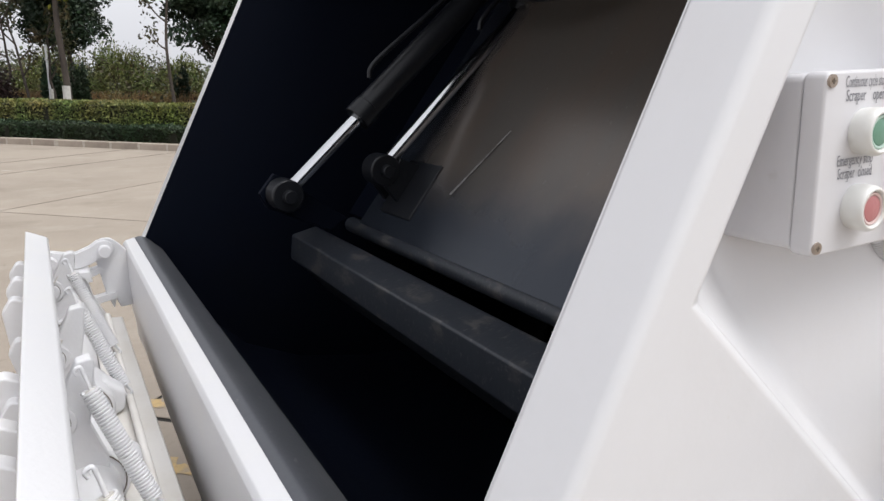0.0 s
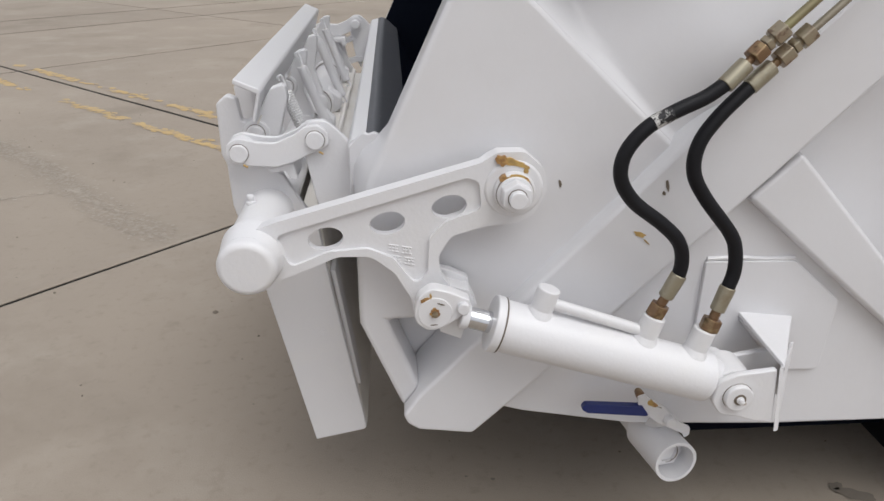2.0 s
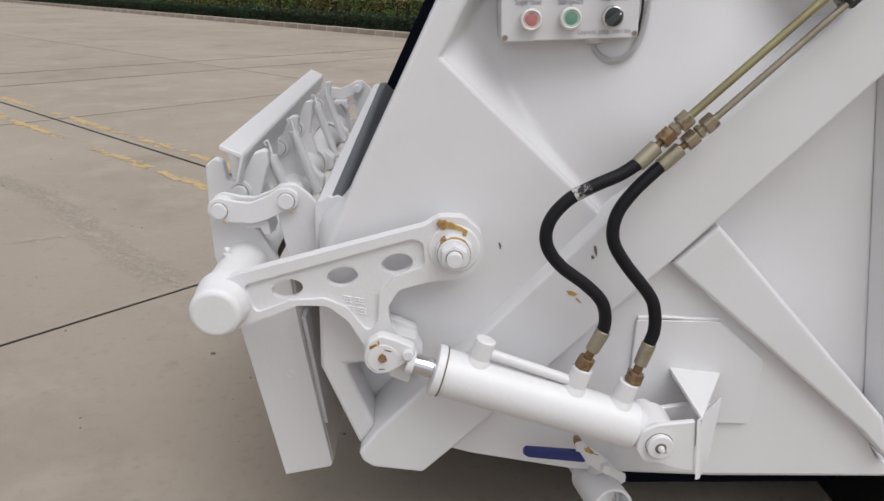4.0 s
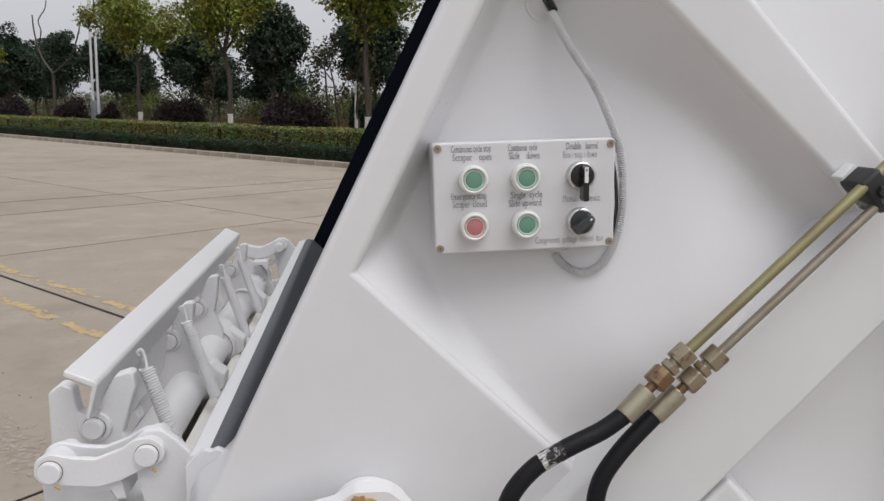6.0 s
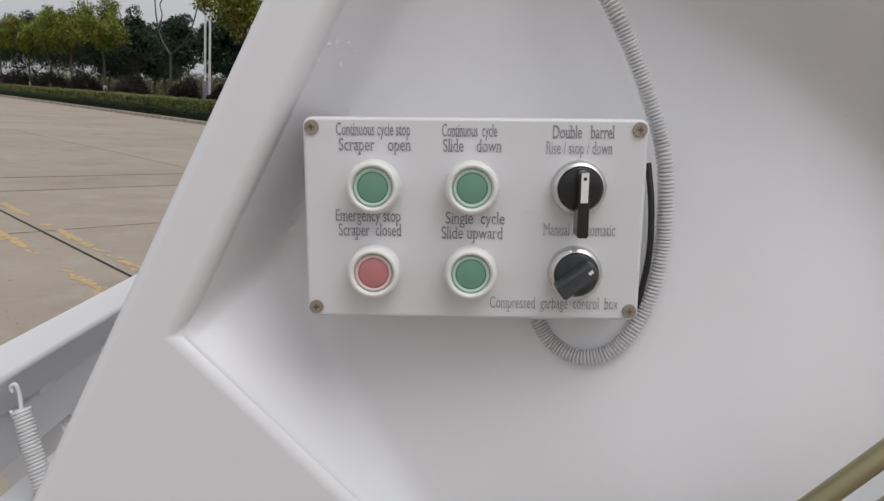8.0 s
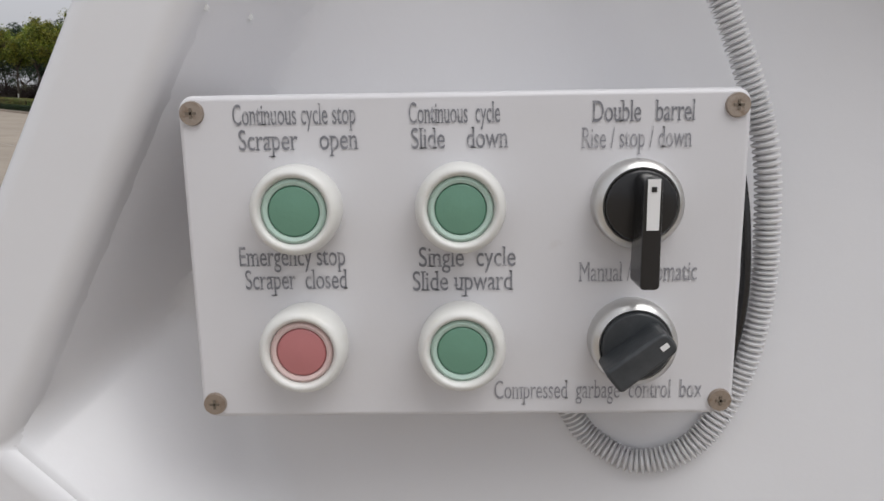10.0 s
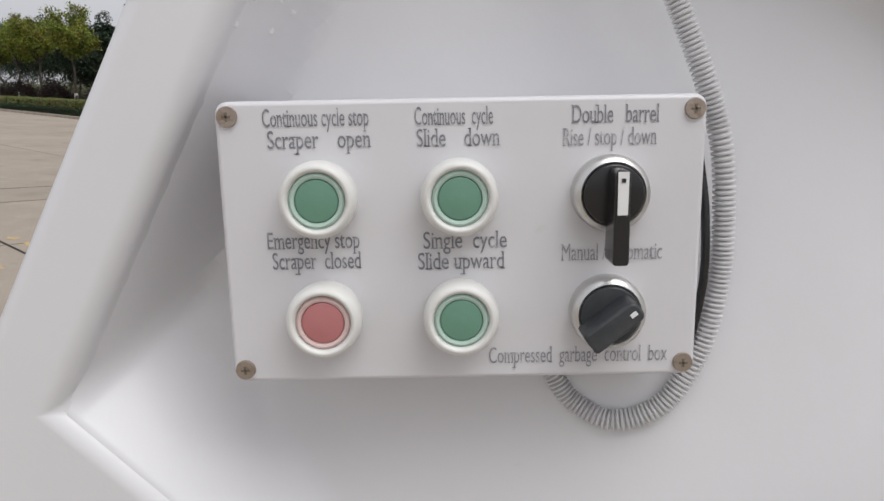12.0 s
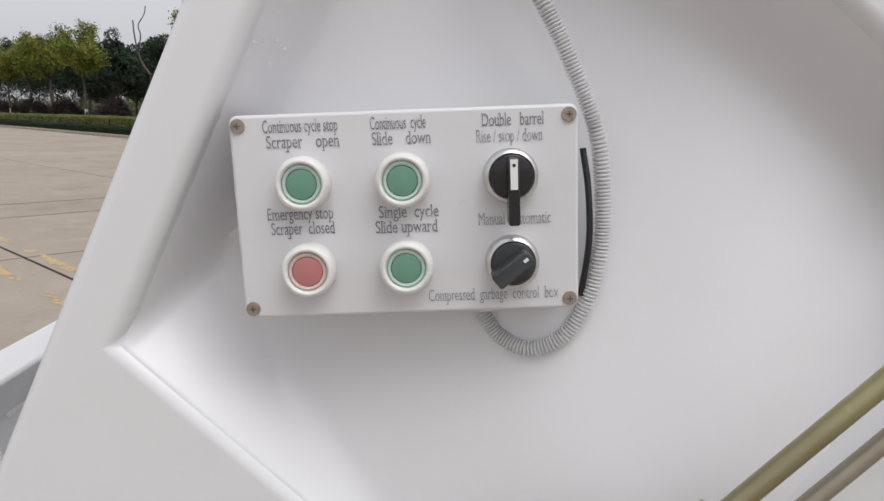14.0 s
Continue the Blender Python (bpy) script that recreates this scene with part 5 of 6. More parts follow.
def lettering(text, u, w, width, height, mat):
    """Condensed printed words; short feet close the upright strokes, as in the book face on the box."""
    cu = bpy.data.curves.new("lettering", "FONT")
    cu.body, cu.align_x, cu.offset = text, "LEFT", 0.004 if mat is INK else 0.0
    tmp = bpy.data.objects.new("tmp", cu)
    scene.collection.objects.link(tmp)
    me = bpy.data.meshes.new_from_object(tmp.evaluated_get(bpy.context.evaluated_depsgraph_get()))
    bpy.data.objects.remove(tmp)
    bm = bmesh.new()
    bm.from_mesh(me)
    bpy.data.meshes.remove(me)
    xs = [v.co.x for v in bm.verts]
    x0, x1 = min(xs), max(xs)
    sides = []
    for e in bm.edges:
        p, q = e.verts[0].co, e.verts[1].co
        if len(e.link_faces) == 1 and abs(p.x - q.x) < 0.01 and abs(p.y - q.y) > 0.22:
            sides.append(((p.x + q.x) / 2, min(p.y, q.y), max(p.y, q.y)))
    sides.sort()
    for k, (xa, lo_a, hi_a) in enumerate(sides):
        for xb, lo_b, hi_b in sides[k + 1:]:
            if 0.03 < xb - xa < 0.13 and min(hi_a, hi_b) - max(lo_a, lo_b) > 0.15:
                mid, foot = (xa + xb) / 2, 0.75 * (xb - xa) + 0.035
                for end in (min(lo_a, lo_b), max(hi_a, hi_b)):
                    y = end + (0.018 if end == min(lo_a, lo_b) else -0.018)
                    left = mid - foot
                    right = mid + foot if end == min(lo_a, lo_b) else mid + 0.3 * foot
                    bm.faces.new([bm.verts.new((x, yy, 0.001)) for x, yy in ((left, y - 0.022), (right, y - 0.022), (right, y + 0.022), (left, y + 0.022))])
                break
    for v in bm.verts:
        v.co = Vector((u - width / 2 + (v.co.x - x0) / (x1 - x0) * width, -0.0004 - 0.0001 * (v.co.z > 0), w + (v.co.y - 0.33) / 0.70 * height))
    return part("lettering", bm, mat, box, "", 0, True)


CAP = 0.0080
for text, u, w, width, mat in (("Continuous cycle stop", -0.0650, 0.0585, 0.0475, INK), ("Scraper    open", -0.0640, 0.0488, 0.0460, INK),
                               ("Continuous  cycle", -0.0032, 0.0582, 0.0350, INK), ("Slide    down", -0.0015, 0.0486, 0.0370, INK),
                               ("Double   barrel", 0.0690, 0.0578, 0.0385, INK), ("Rise / stop / down", 0.0667, 0.0478, 0.0415, INK_PALE),
                               ("Emergency stop", -0.0688, 0.0028, 0.0425, INK), ("Scraper  closed", -0.0678, -0.0068, 0.0408, INK),
                               ("Single  cycle", 0.0012, 0.0018, 0.0385, INK), ("Slide upward", -0.0008, -0.0080, 0.0398, INK),
                               ("Manual / automatic", 0.0692, -0.0050, 0.0465, INK_PALE), ("Compressed  garbage  control  box", 0.0545, -0.0546, 0.0850, INK_PALE)):
    lettering(text, u, w, width, CAP, mat)

# ---- corrugated conduit from the box ----
conduit = thing("cable_conduit", "grey-white corrugated cable conduit looping beside the control box", "conduit", (0.6, -0.05, 1.15))
lane = spline([(0.525, -0.012, 1.478), (0.529, -0.04, 1.455), (0.547, -0.055, 1.420), (0.571, -0.064, 1.385), (0.593, -0.068, 1.343), (0.612, -0.068, 1.298), (0.6185, -0.068, 1.255), (0.619, -0.068, 1.222), (0.613, -0.068, 1.187), (0.597, -0.068, 1.157), (0.573, -0.064, 1.145), (0.552, -0.055, 1.152), (0.539, -0.052, 1.168)], 240)
walked, gone = [lane[0]], 0.0
for p, q in zip(lane, lane[1:]):
    gone += (q - p).length
    if gone >= 0.00078:
        walked.append(q)
        gone = 0.0
part("tube", sweep(walked, [(0.0058, 0.0056, 0.0034)[k % 3] for k in range(len(walked))], 14), CONDUIT, conduit)
part("cable", sweep(spline([(0.527, -0.03, 1.47), (0.520, -0.012, 1.490), (0.512, -0.006, 1.500)], 4), 0.006, 8), BLACK, conduit)
part("entry_ring", hollow((0.520, -0.009, 1.483), (0.520, RECESS, 1.483), 0.024, 0.020, 32), PAINT, conduit)
# thin black strip between the box edge and the conduit
part("inner_cable", sweep(spline([(0.6035, -0.066, 1.288), (0.608, -0.070, 1.26), (0.610, -0.072, 1.225), (0.607, -0.068, 1.186)], 6), 0.0023, 8), BLACK, conduit)
spots = random.Random(5)
for k in range(9):
    u, w = 0.378 + spots.gauss(0, 0.013), 1.356 + spots.gauss(0, 0.006)
    daub(blot(u, w, 0.0012, 0.0017, 40 + k, 20 * k), recess_height(u, w), MARK, "sealant_fleck", "small white fleck on hopper paint", "fleck", 0.0014)

# ---- ground: u runs along the kerb, v away from the truck ----
def ground_point(u, v, z=0.0):
    return Vector((0.69 * u + 0.73 * v, -0.73 * u + 0.69 * v, z))


def turned(pts):
    return [ground_point(*p) for p in pts]


def sheet(pts, z0, z1, bm=None, bevel=0.0):
    tmp = bmesh.new()
    a = [tmp.verts.new(ground_point(u, v, z1)) for u, v in pts]
    b = [tmp.verts.new(ground_point(u, v, z0)) for u, v in pts]
    tmp.faces.new(a)
    tmp.faces.new(b[::-1])
    for i in range(len(a)):
        tmp.faces.new((a[i - 1], b[i - 1], b[i], a[i]))
    bmesh.ops.recalc_face_normals(tmp, faces=tmp.faces[:])
    soften(tmp, bevel, 1)
    return merge(bm or bmesh.new(), tmp)


ground = part("ground", sheet([(-900, -900), (900, -900), (900, 900), (-900, 900)], -0.30, -0.007), JOINT, None, smooth=0)
tagged(ground, "dark base showing in the joints of the concrete apron", "ground", kind="structure")
apron = thing("pavement", "weathered beige concrete apron of large slabs with dark joints", "pavement", kind="structure")
SKEW = 0.06


def slab_point(a, b):
    """The slab grid lies a little askew to the kerb."""
    return (a - SKEW * b, b + SKEW * a)


us = [-420, -120, -70, -46, -35.5, -30.5, -25.5, -20.5, -15.5, -10.36, -8.97, -6.22, -1.65, 3.3, 8.3, 13.3, 40, 120]
vs = [-120, -40, -18.1, -13.1, -8.1, -3.1, 1.89, 5.64, 45.0]
TARRED = {1.89: 0.015, -10.36: 0.032, -8.97: 0.026, -6.22: 0.016, 5.64: 0.013}


def gap(x):
    """Half the width of the joint at a grid line; some are sealed with a broad strip of tar."""
    return TARRED.get(x, 0.010)


for a0, a1 in zip(us, us[1:]):
    for b0, b1 in zip(vs, vs[1:]):
        corners = [slab_point(a0 + gap(a0), b0 + gap(b0)), slab_point(a1 - gap(a1), b0 + gap(b0)), slab_point(a1 - gap(a1), b1 - gap(b1)), slab_point(a0 + gap(a0), b1 - gap(b1))]
        part("slab", sheet(corners, -0.006, 0.0, None, 0.003), CONCRETE, apron, smooth=0)

crack_rng = random.Random(3)


def streak(name, u0, v0, u1, v1, width, mat, label, category, steps=30, wander=0.02, gaps=0.0, z=0.003):
    """A thin uneven strip lying on the slabs, in one mesh, broken by gaps."""
    bm = bmesh.new()
    last = None
    for k in range(steps + 1):
        t = k / steps
        u, v = u0 + (u1 - u0) * t, v0 + (v1 - v0) * t
        d = Vector((u1 - u0, v1 - v0)).normalized()
        off = crack_rng.uniform(-wander, wander)
        h = width * crack_rng.uniform(0.4, 1.1) / 2
        a, b = (u - d.y * (off + h), v + d.x * (off + h)), (u - d.y * (off - h), v + d.x * (off - h))
        pair = (bm.verts.new(ground_point(*a, z)), bm.verts.new(ground_point(*b, z)))
        if last and crack_rng.random() > gaps:
            bm.faces.new((last[0], last[1], pair[1], pair[0]))
        last = pair
    for v in [v for v in bm.verts if not v.link_faces]:
        bm.verts.remove(v)
    ob = part(name, bm, mat, None, smooth=0)
    return tagged(ob, label, category, kind="stuff" if gaps else "")


def flakes(name, u0, u1, v, width, seed, label):
    """Worn paint left in ragged scraps of many sizes along a line."""
    rnd = random.Random(seed)
    bm = bmesh.new()
    u = u0
    while u < u1:
        size = rnd.uniform(0.012, 0.065) * (1.6 if rnd.random() > 0.85 else 1.0)
        worn = noise.noise(Vector((u * 1.1, seed, 0))) + 0.5 * noise.noise(Vector((u * 5.0, seed + 3.0, 0)))
        if worn > -0.16 + 0.3 * rnd.random():
            cv = v + rnd.gauss(0.0, 0.22) * width
            n = 13
            scrap = []
            for k in range(n):
                a, f = 2 * math.pi * k / n, rnd.uniform(0.45, 1.15)
                scrap.append(bm.verts.new(ground_point(*slab_point(u + size * f * math.cos(a), cv + min(size * 0.55, width * 0.4) * f * math.sin(a)), 0.0022 + 0.0006 * rnd.random())))
            bm.faces.new(scrap)
        u += size * rnd.uniform(0.12, 0.5)
    return tagged(part(name, bm, YELLOW, None, smooth=0), label, "road marking", kind="stuff")


for cx, cy, rx, ry, turn, seed in ((1.180, 0.045, 0.045, 0.022, -25, 41), (1.150, 0.075, 0.020, 0.012, 10, 42), (0.194, 0.023, 0.008, 0.005, 0, 43), (0.347, 0.149, 0.006, 0.005, 20, 44), (0.285, 0.162, 0.004, 0.003, 0, 45)):
    bm = bmesh.new()
    bm.faces.new([bm.verts.new((x, y, 0.0035)) for x, y in blot(cx, cy, rx, ry, seed, turn)])
    tagged(part("oil_stain", bm, OIL, None, smooth=0), "dark oily drip stain on the concrete", "stain", "oil drips under the truck")
flakes("yellow_line", -9.0, 0.9, 2.02, 0.10, 1, "worn patchy yellow paint line on concrete")
flakes("yellow_line", -9.0, 0.9, 1.58, 0.10, 2, "worn patchy yellow paint line on concrete")
streak("white_line", -13.0, 8.0, -9.1, 8.27, 0.06, PALE, "faded broken white line on concrete", "road marking", 40, 0.01, 0.5)
streak("hairline_crack", -20.4, 7.9, -18.5, 9.0, 0.03, JOINT, "thin dark crack wandering across a concrete slab", "crack", 40, 0.03)
streak("white_line", -23.6, 4.25, -19.9, 4.40, 0.06, PALE, "faded broken white line on concrete", "road marking", 40, 0.01, 0.3)

def chalk(points, spread, count, seed, label):
    """A faint dusty trail of small flakes along a curve on the slabs, in world coordinates."""
    r = random.Random(seed)
    line = spline([(x, y, 0.0) for x, y in points], 12)
    bm = bmesh.new()
    for k in range(count):
        c = line[r.randrange(len(line))] + Vector((r.gauss(0, spread), r.gauss(0, spread), 0.0))
        size, turn = r.uniform(0.003, 0.013), r.uniform(0, 6.28)
        bm.faces.new([bm.verts.new((c.x + size * r.uniform(0.4, 1.2) * math.cos(turn + 0.9 * j), c.y + size * r.uniform(0.4, 1.2) * math.sin(turn + 0.9 * j), 0.0016 + 0.0006 * r.random())) for j in range(7)])
    return tagged(part("chalk_trace", bm, CHALK, None, smooth=0), label, "trace", kind="stuff")


chalk([(-2.6, 3.45), (-2.2, 3.12), (-1.75, 2.68), (-1.3, 2.13), (-0.86, 1.68)], 0.045, 1900, 31, "faint pale dusty trail curving over the concrete")
chalk([(-1.75, 2.2), (-1.5, 2.31), (-1.45, 2.3)], 0.015, 120, 32, "small pale splash on the concrete")

# small stones and dried leaves on the slabs
litter = bmesh.new()
rnd = random.Random(17)
for k in range(420):
    x, y = rnd.uniform(-3.5, 1.6), rnd.uniform(-1.2, 6.0)
    r = rnd.uniform(0.002, 0.007) * (1.5 if rnd.random() > 0.93 else 1)
    base = [litter.verts.new((x + r * math.cos(a) * rnd.uniform(0.6, 1.3), y + r * math.sin(a) * rnd.uniform(0.6, 1.3), 0.0015)) for a in (0, 1.25, 2.5, 3.8, 5.0)]
    tip = litter.verts.new((x, y, r * 0.8 + 0.001))
    for i in range(5):
        litter.faces.new((base[i - 1], base[i], tip))
tagged(part("grit", litter, SCUFF_AND_SHADE, None, smooth=0), "dark grit and crumbs scattered over the concrete", "grit", kind="stuff")

# ---- kerb ----
kerb = thing("kerb", "row of beige concrete kerb stones along the planted verge", "kerb", ground_point(-20, 12.55), kind="structure")
stone = bmesh.new()
bmesh.ops.create_cube(stone, size=1, matrix=Matrix.Diagonal((0.706, 0.20, 0.30, 1)))
soften(stone, 0.018, 2)
stone_me = bpy.data.meshes.new("kerb_stone")
stone.to_mesh(stone_me)
stone.free()
stone_me.materials.append(KERB)
yaw = math.atan2(-0.73, 0.69)
inv = kerb.matrix_basis.inverted()
for k in range(170):
    u = 12.0 - k * 0.75
    ob = new("kerb_stone", stone_me)
    ob.parent, ob.matrix_parent_inverse = kerb, inv
    ob.matrix_basis = Matrix.Translation(ground_point(u, 12.55 + rnd.uniform(-0.006, 0.006), -0.005 + rnd.uniform(-0.005, 0.005))) @ Matrix.Rotation(yaw + rnd.uniform(-0.008, 0.008), 4, "Z")
mortar = part("mortar", sheet([(-116.0, 12.458), (12.3, 12.458), (12.3, 12.63), (-116.0, 12.63)], -0.002, 0.136), PALE, kerb, "pale mortar between the stones", smooth=0)
verge = part("verge", sheet([(-500, 12.64), (200, 12.64), (200, 500), (-500, 500)], -0.015, 0.09), SOIL, None, smooth=0)
tagged(verge, "dry grassy soil of the planted verge", "soil", kind="structure")


# ---- planting ----
def leaves(centres, size, seed, flat=0.0):
    """Many small leaf blades at the given places, as arrays for one mesh."""
    r = np.random.RandomState(seed)
    n = len(centres)
    a = r.normal(size=(n, 3))
    a /= np.linalg.norm(a, axis=1)[:, None]
    b = np.cross(a, r.normal(size=(n, 3)))
    b /= np.linalg.norm(b, axis=1)[:, None]
    s = size * r.uniform(0.6, 1.4, (n, 1))
    c = np.asarray(centres)
    verts = np.concatenate([c - a * s, c + b * s * 0.5, c + a * s, c - b * s * 0.5], axis=1).reshape(-1, 3)
    faces = np.arange(4 * n).reshape(-1, 4)
    return verts, faces


def leaf_part(name, centres, size, seed, mat, parent=None, label=""):
    verts, faces = leaves(centres, size, seed)
    me = bpy.data.meshes.new(name)
    me.from_pydata(verts.tolist(), [], faces.tolist())
    me.materials.append(mat)
    ob = new(name, me)
    if parent:
        ob.parent = parent
        ob.matrix_parent_inverse = parent.matrix_basis.inverted()
    return tagged(ob, label)


def hedge(name, v0, v1, h, size, count, mat, seed, label, near=(-130.0, 12.0), clump=4.2):
    r = np.random.RandomState(seed)
    span = near[1] - near[0]
    t = r.beta(1.0, 2.3, count)
    u = near[1] - 5 - t * span
    top = r.uniform(0, 1, count) > 0.36
    # shrubs planted side by side, with shallow notches where two meet
    notch = np.exp(-((np.mod(u + 0.9 * np.sin(u * 0.31), clump) - clump / 2) / 0.13) ** 2)
    bump = 0.025 * np.sin(u * 2.1) + 0.02 * np.sin(u * 0.77 + 1) + 0.015 * np.sin(u * 5.3)
    z_face = 0.09 + (h - 0.09) * r.uniform(0, 1, count) ** 0.8
    v = np.where(top, r.uniform(v0, v1, count), v0 + np.abs(r.normal(0.0, 0.03, count)) - bump * 0.5 + 0.10 * notch)
    z = np.where(top, h + bump + r.normal(0.0, 0.016, count) - 0.10 * notch, z_face)
    base = np.stack([0.69 * u + 0.73 * v, -0.73 * u + 0.69 * v, z], axis=1)
    ob = leaf_part(name, base, size, seed, mat)
    tagged(ob, label, "hedge", kind="stuff")
    # dark box between the leaves: painted inner shade, and keeps the hedge opaque
    part(name + "_core", sheet([(near[0], v0 + 0.09), (near[1], v0 + 0.09), (near[1], v1), (near[0], v1)], 0.08, h - 0.06), SHADE_CORE, ob, smooth=0)
    return ob


hedge("low_hedge", 13.25, 14.15, 0.44, 0.032, 120000, LEAF_LOW, 1, "low clipped dark green hedge behind the kerb")
hedge("tall_hedge", 14.5, 16.3, 0.93, 0.036, 190000, LEAF_HEDGE, 2, "clipped yellow-green privet hedge behind the low hedge")


def limb(bm, p, d, length, r, depth, rng, tips):
    steps = 5
    path, q, w = [p.copy()], p.copy(), d.copy()
    for k in range(steps):
        w = (w + Vector((rng.uniform(-1, 1), rng.uniform(-1, 1), rng.uniform(-0.4, 0.9))) * 0.16).normalized()
        q = q + w * (length / steps)
        path.append(q.copy())
    sweep(path, [r * (1 - 0.55 * k / steps) for k in range(steps + 1)], 7, True, bm)
    tips.extend(path[2:])
    if depth > 0:
        for k in range(rng.choice((3, 3, 4))):
            a = path[rng.randint(2, steps)]
            side = Vector((rng.uniform(-1, 1), rng.uniform(-1, 1), rng.uniform(-0.1, 0.8))).normalized()
            limb(bm, a, (w * 0.5 + side).normalized(), length * rng.uniform(0.55, 0.75), r * 0.5, depth - 1, rng, tips)


def lobes(rs, centre, radius, half, n, count):
    """Leaf places on many overlapping lobes that make up an uneven crown."""
    d = rs.normal(size=(n, 3))
    d /= np.linalg.norm(d, axis=1)[:, None]
    lobe = np.array(centre) + d * rs.uniform(0.3, 0.85, (n, 1)) * np.array([radius, radius, half])
    size = rs.uniform(0.22, 0.42, n) * radius
    pick = rs.randint(0, n, count)
    e = rs.normal(size=(count, 3))
    e /= np.linalg.norm(e, axis=1)[:, None]
    return lobe[pick] + e * (size[pick] * rs.uniform(0.55, 1.05, count))[:, None] * np.array([1, 1, 0.75])


def trunk_mesh(base, clear, r, rng):
    bm = bmesh.new()
    path = [base + Vector((rng.uniform(-0.05, 0.05) * k, rng.uniform(-0.05, 0.05) * k, clear * k / 4)) for k in range(5)]
    sweep(path, [r * (1.15 - 0.1 * k) for k in range(5)], 9, True, bm)
    return bm, path[-1]


def street_tree(u, v, height, clear, spread, seed):
    """A forked young tree whose thin crown hangs in ragged sprays."""
    rng, rs = random.Random(seed), np.random.RandomState(seed)
    base = ground_point(u, v, 0.08)
    ob = thing("tree", "young street tree with thin yellowing autumn leaves", "tree", base, "street trees along the verge")
    r, tips = 0.105, []
    bm, fork = trunk_mesh(base, clear, r, rng)
    for k in range(5):
        a = 2 * math.pi * (k + rng.uniform(-0.25, 0.25)) / 5
        limb(bm, fork + Vector((0, 0, rng.uniform(-0.2, 0.3))), Vector((math.cos(a) * 0.75, math.sin(a) * 0.75, rng.uniform(0.6, 1.2))).normalized(), (height - clear) * rng.uniform(0.45, 0.6), r * 0.6, 2, rng, tips)
    part("trunk", bm, BARK, ob)
    part("whitewash", sweep([base, base + Vector((0, 0, 1.3))], [r * 1.22, r * 1.15], 10), LIME, ob, "whitewashed trunk base")
    t = np.array([tuple(p) for p in tips])
    mid = np.array(fork + Vector((0, 0, (height - clear) * 0.5)))
    box = np.array([spread, spread, (height - clear) * 0.55])
    out = (t - mid) / box
    t = mid + out / np.maximum(np.linalg.norm(out, axis=1)[:, None], 1.0) * box
    cl = t[rs.choice(len(t), size=min(len(t), 120), replace=False)]
    count = 17000
    pick = rs.randint(0, len(cl), count)
    c = cl[pick] + rs.normal(size=(count, 3)) * np.array([0.23, 0.23, 0.17])
    droop = rs.uniform(0, 1, count) ** 2
    c[:, 2] -= droop * 0.55
    c[:, 2] = np.where(c[:, 2] < base.z + clear - 0.3, c[:, 2] + 0.7, c[:, 2])
    leaf_part("crown", c, 0.08, seed, LEAF_YELLOW, ob)


def evergreen(u, v, radius, bottom, top, seed):
    """A dense rounded dark crown on a clear trunk."""
    rng, rs = random.Random(seed), np.random.RandomState(seed)
    base = ground_point(u, v, 0.08)
    ob = thing("tree", "dense dark evergreen tree with a rounded crown", "tree", base, "evergreens behind the hedge")
    bm, fork = trunk_mesh(base, bottom + 0.5, 0.10, rng)
    for k in range(5):
        a = 2 * math.pi * (k + rng.uniform(-0.25, 0.25)) / 5
        limb(bm, fork - Vector((0, 0, rng.uniform(0.1, 0.7))), Vector((math.cos(a), math.sin(a), rng.uniform(0.5, 1.3))).normalized(), radius * rng.uniform(0.7, 1.0), 0.05, 1, rng, [])
    part("trunk", bm, BARK, ob)
    half = (top - bottom) / 2
    near = u > -24
    c = lobes(rs, (fork.x, fork.y, bottom + half), radius * 1.28, half * 1.1, 60, 24000 if near else 14000)
    # the crown narrows upwards
    k = np.clip((c[:, 2] - bottom) / (2 * half), 0, 1)[:, None]
    c[:, :2] = np.array(fork)[:2] + (c[:, :2] - np.array(fork)[:2]) * (1.12 - 0.4 * k)
    leaf_part("crown", c, 0.078 if near else 0.10, seed, LEAF_DARK, ob)


def sapling(u, v, height, seed, washed, lean=0.0):
    """A thin crooked stem with a few lopped limbs and tufts."""
    rng, rs = random.Random(seed), np.random.RandomState(seed)
    base = ground_point(u, v, 0.08)
    ob = thing("sapling", "thin crooked young tree with sparse tufts", "tree", base)
    bm = bmesh.new()
    path = [base]
    for k in range(1, 8):
        path.append(base + Vector((rng.uniform(-0.09, 0.09), rng.uniform(-0.09, 0.09), height * k / 7)) + along_u * lean * (k / 7) ** 2)
    sweep(spline(path, 3), [0.06 - 0.0018 * k for k in range(22)], 7, True, bm)
    ends = [path[-1]]
    for k in (3, 4, 5, 6):
        d = along_u * rng.choice((-1, 1)) * rng.uniform(0.5, 1.0) + Vector((0, 0, rng.uniform(0.5, 0.9)))
        e = path[k] + d * rng.uniform(0.6, 1.0)
        sweep(spline([path[k], lerp(path[k], e, 0.5) + Vector((0, 0, -0.08)), e], 3), [0.032 - 0.003 * j for j in range(7)], 6, True, bm)
        ends.append(e)
    part("trunk", bm, BARK, ob)
    if washed:
        part("whitewash", sweep([base, base + Vector((0, 0, 1.2))], [0.072, 0.068], 10), LIME, ob, "whitewashed trunk base")
    t = np.array([tuple(p) for p in ends])
    c = t[rs.randint(0, len(t), 500)] + rs.normal(size=(500, 3)) * np.array([0.13, 0.13, 0.2])
    leaf_part("crown", c, 0.07, seed, LEAF_WILD, ob)


along_u = (ground_point(1, 0) - ground_point(0, 0))
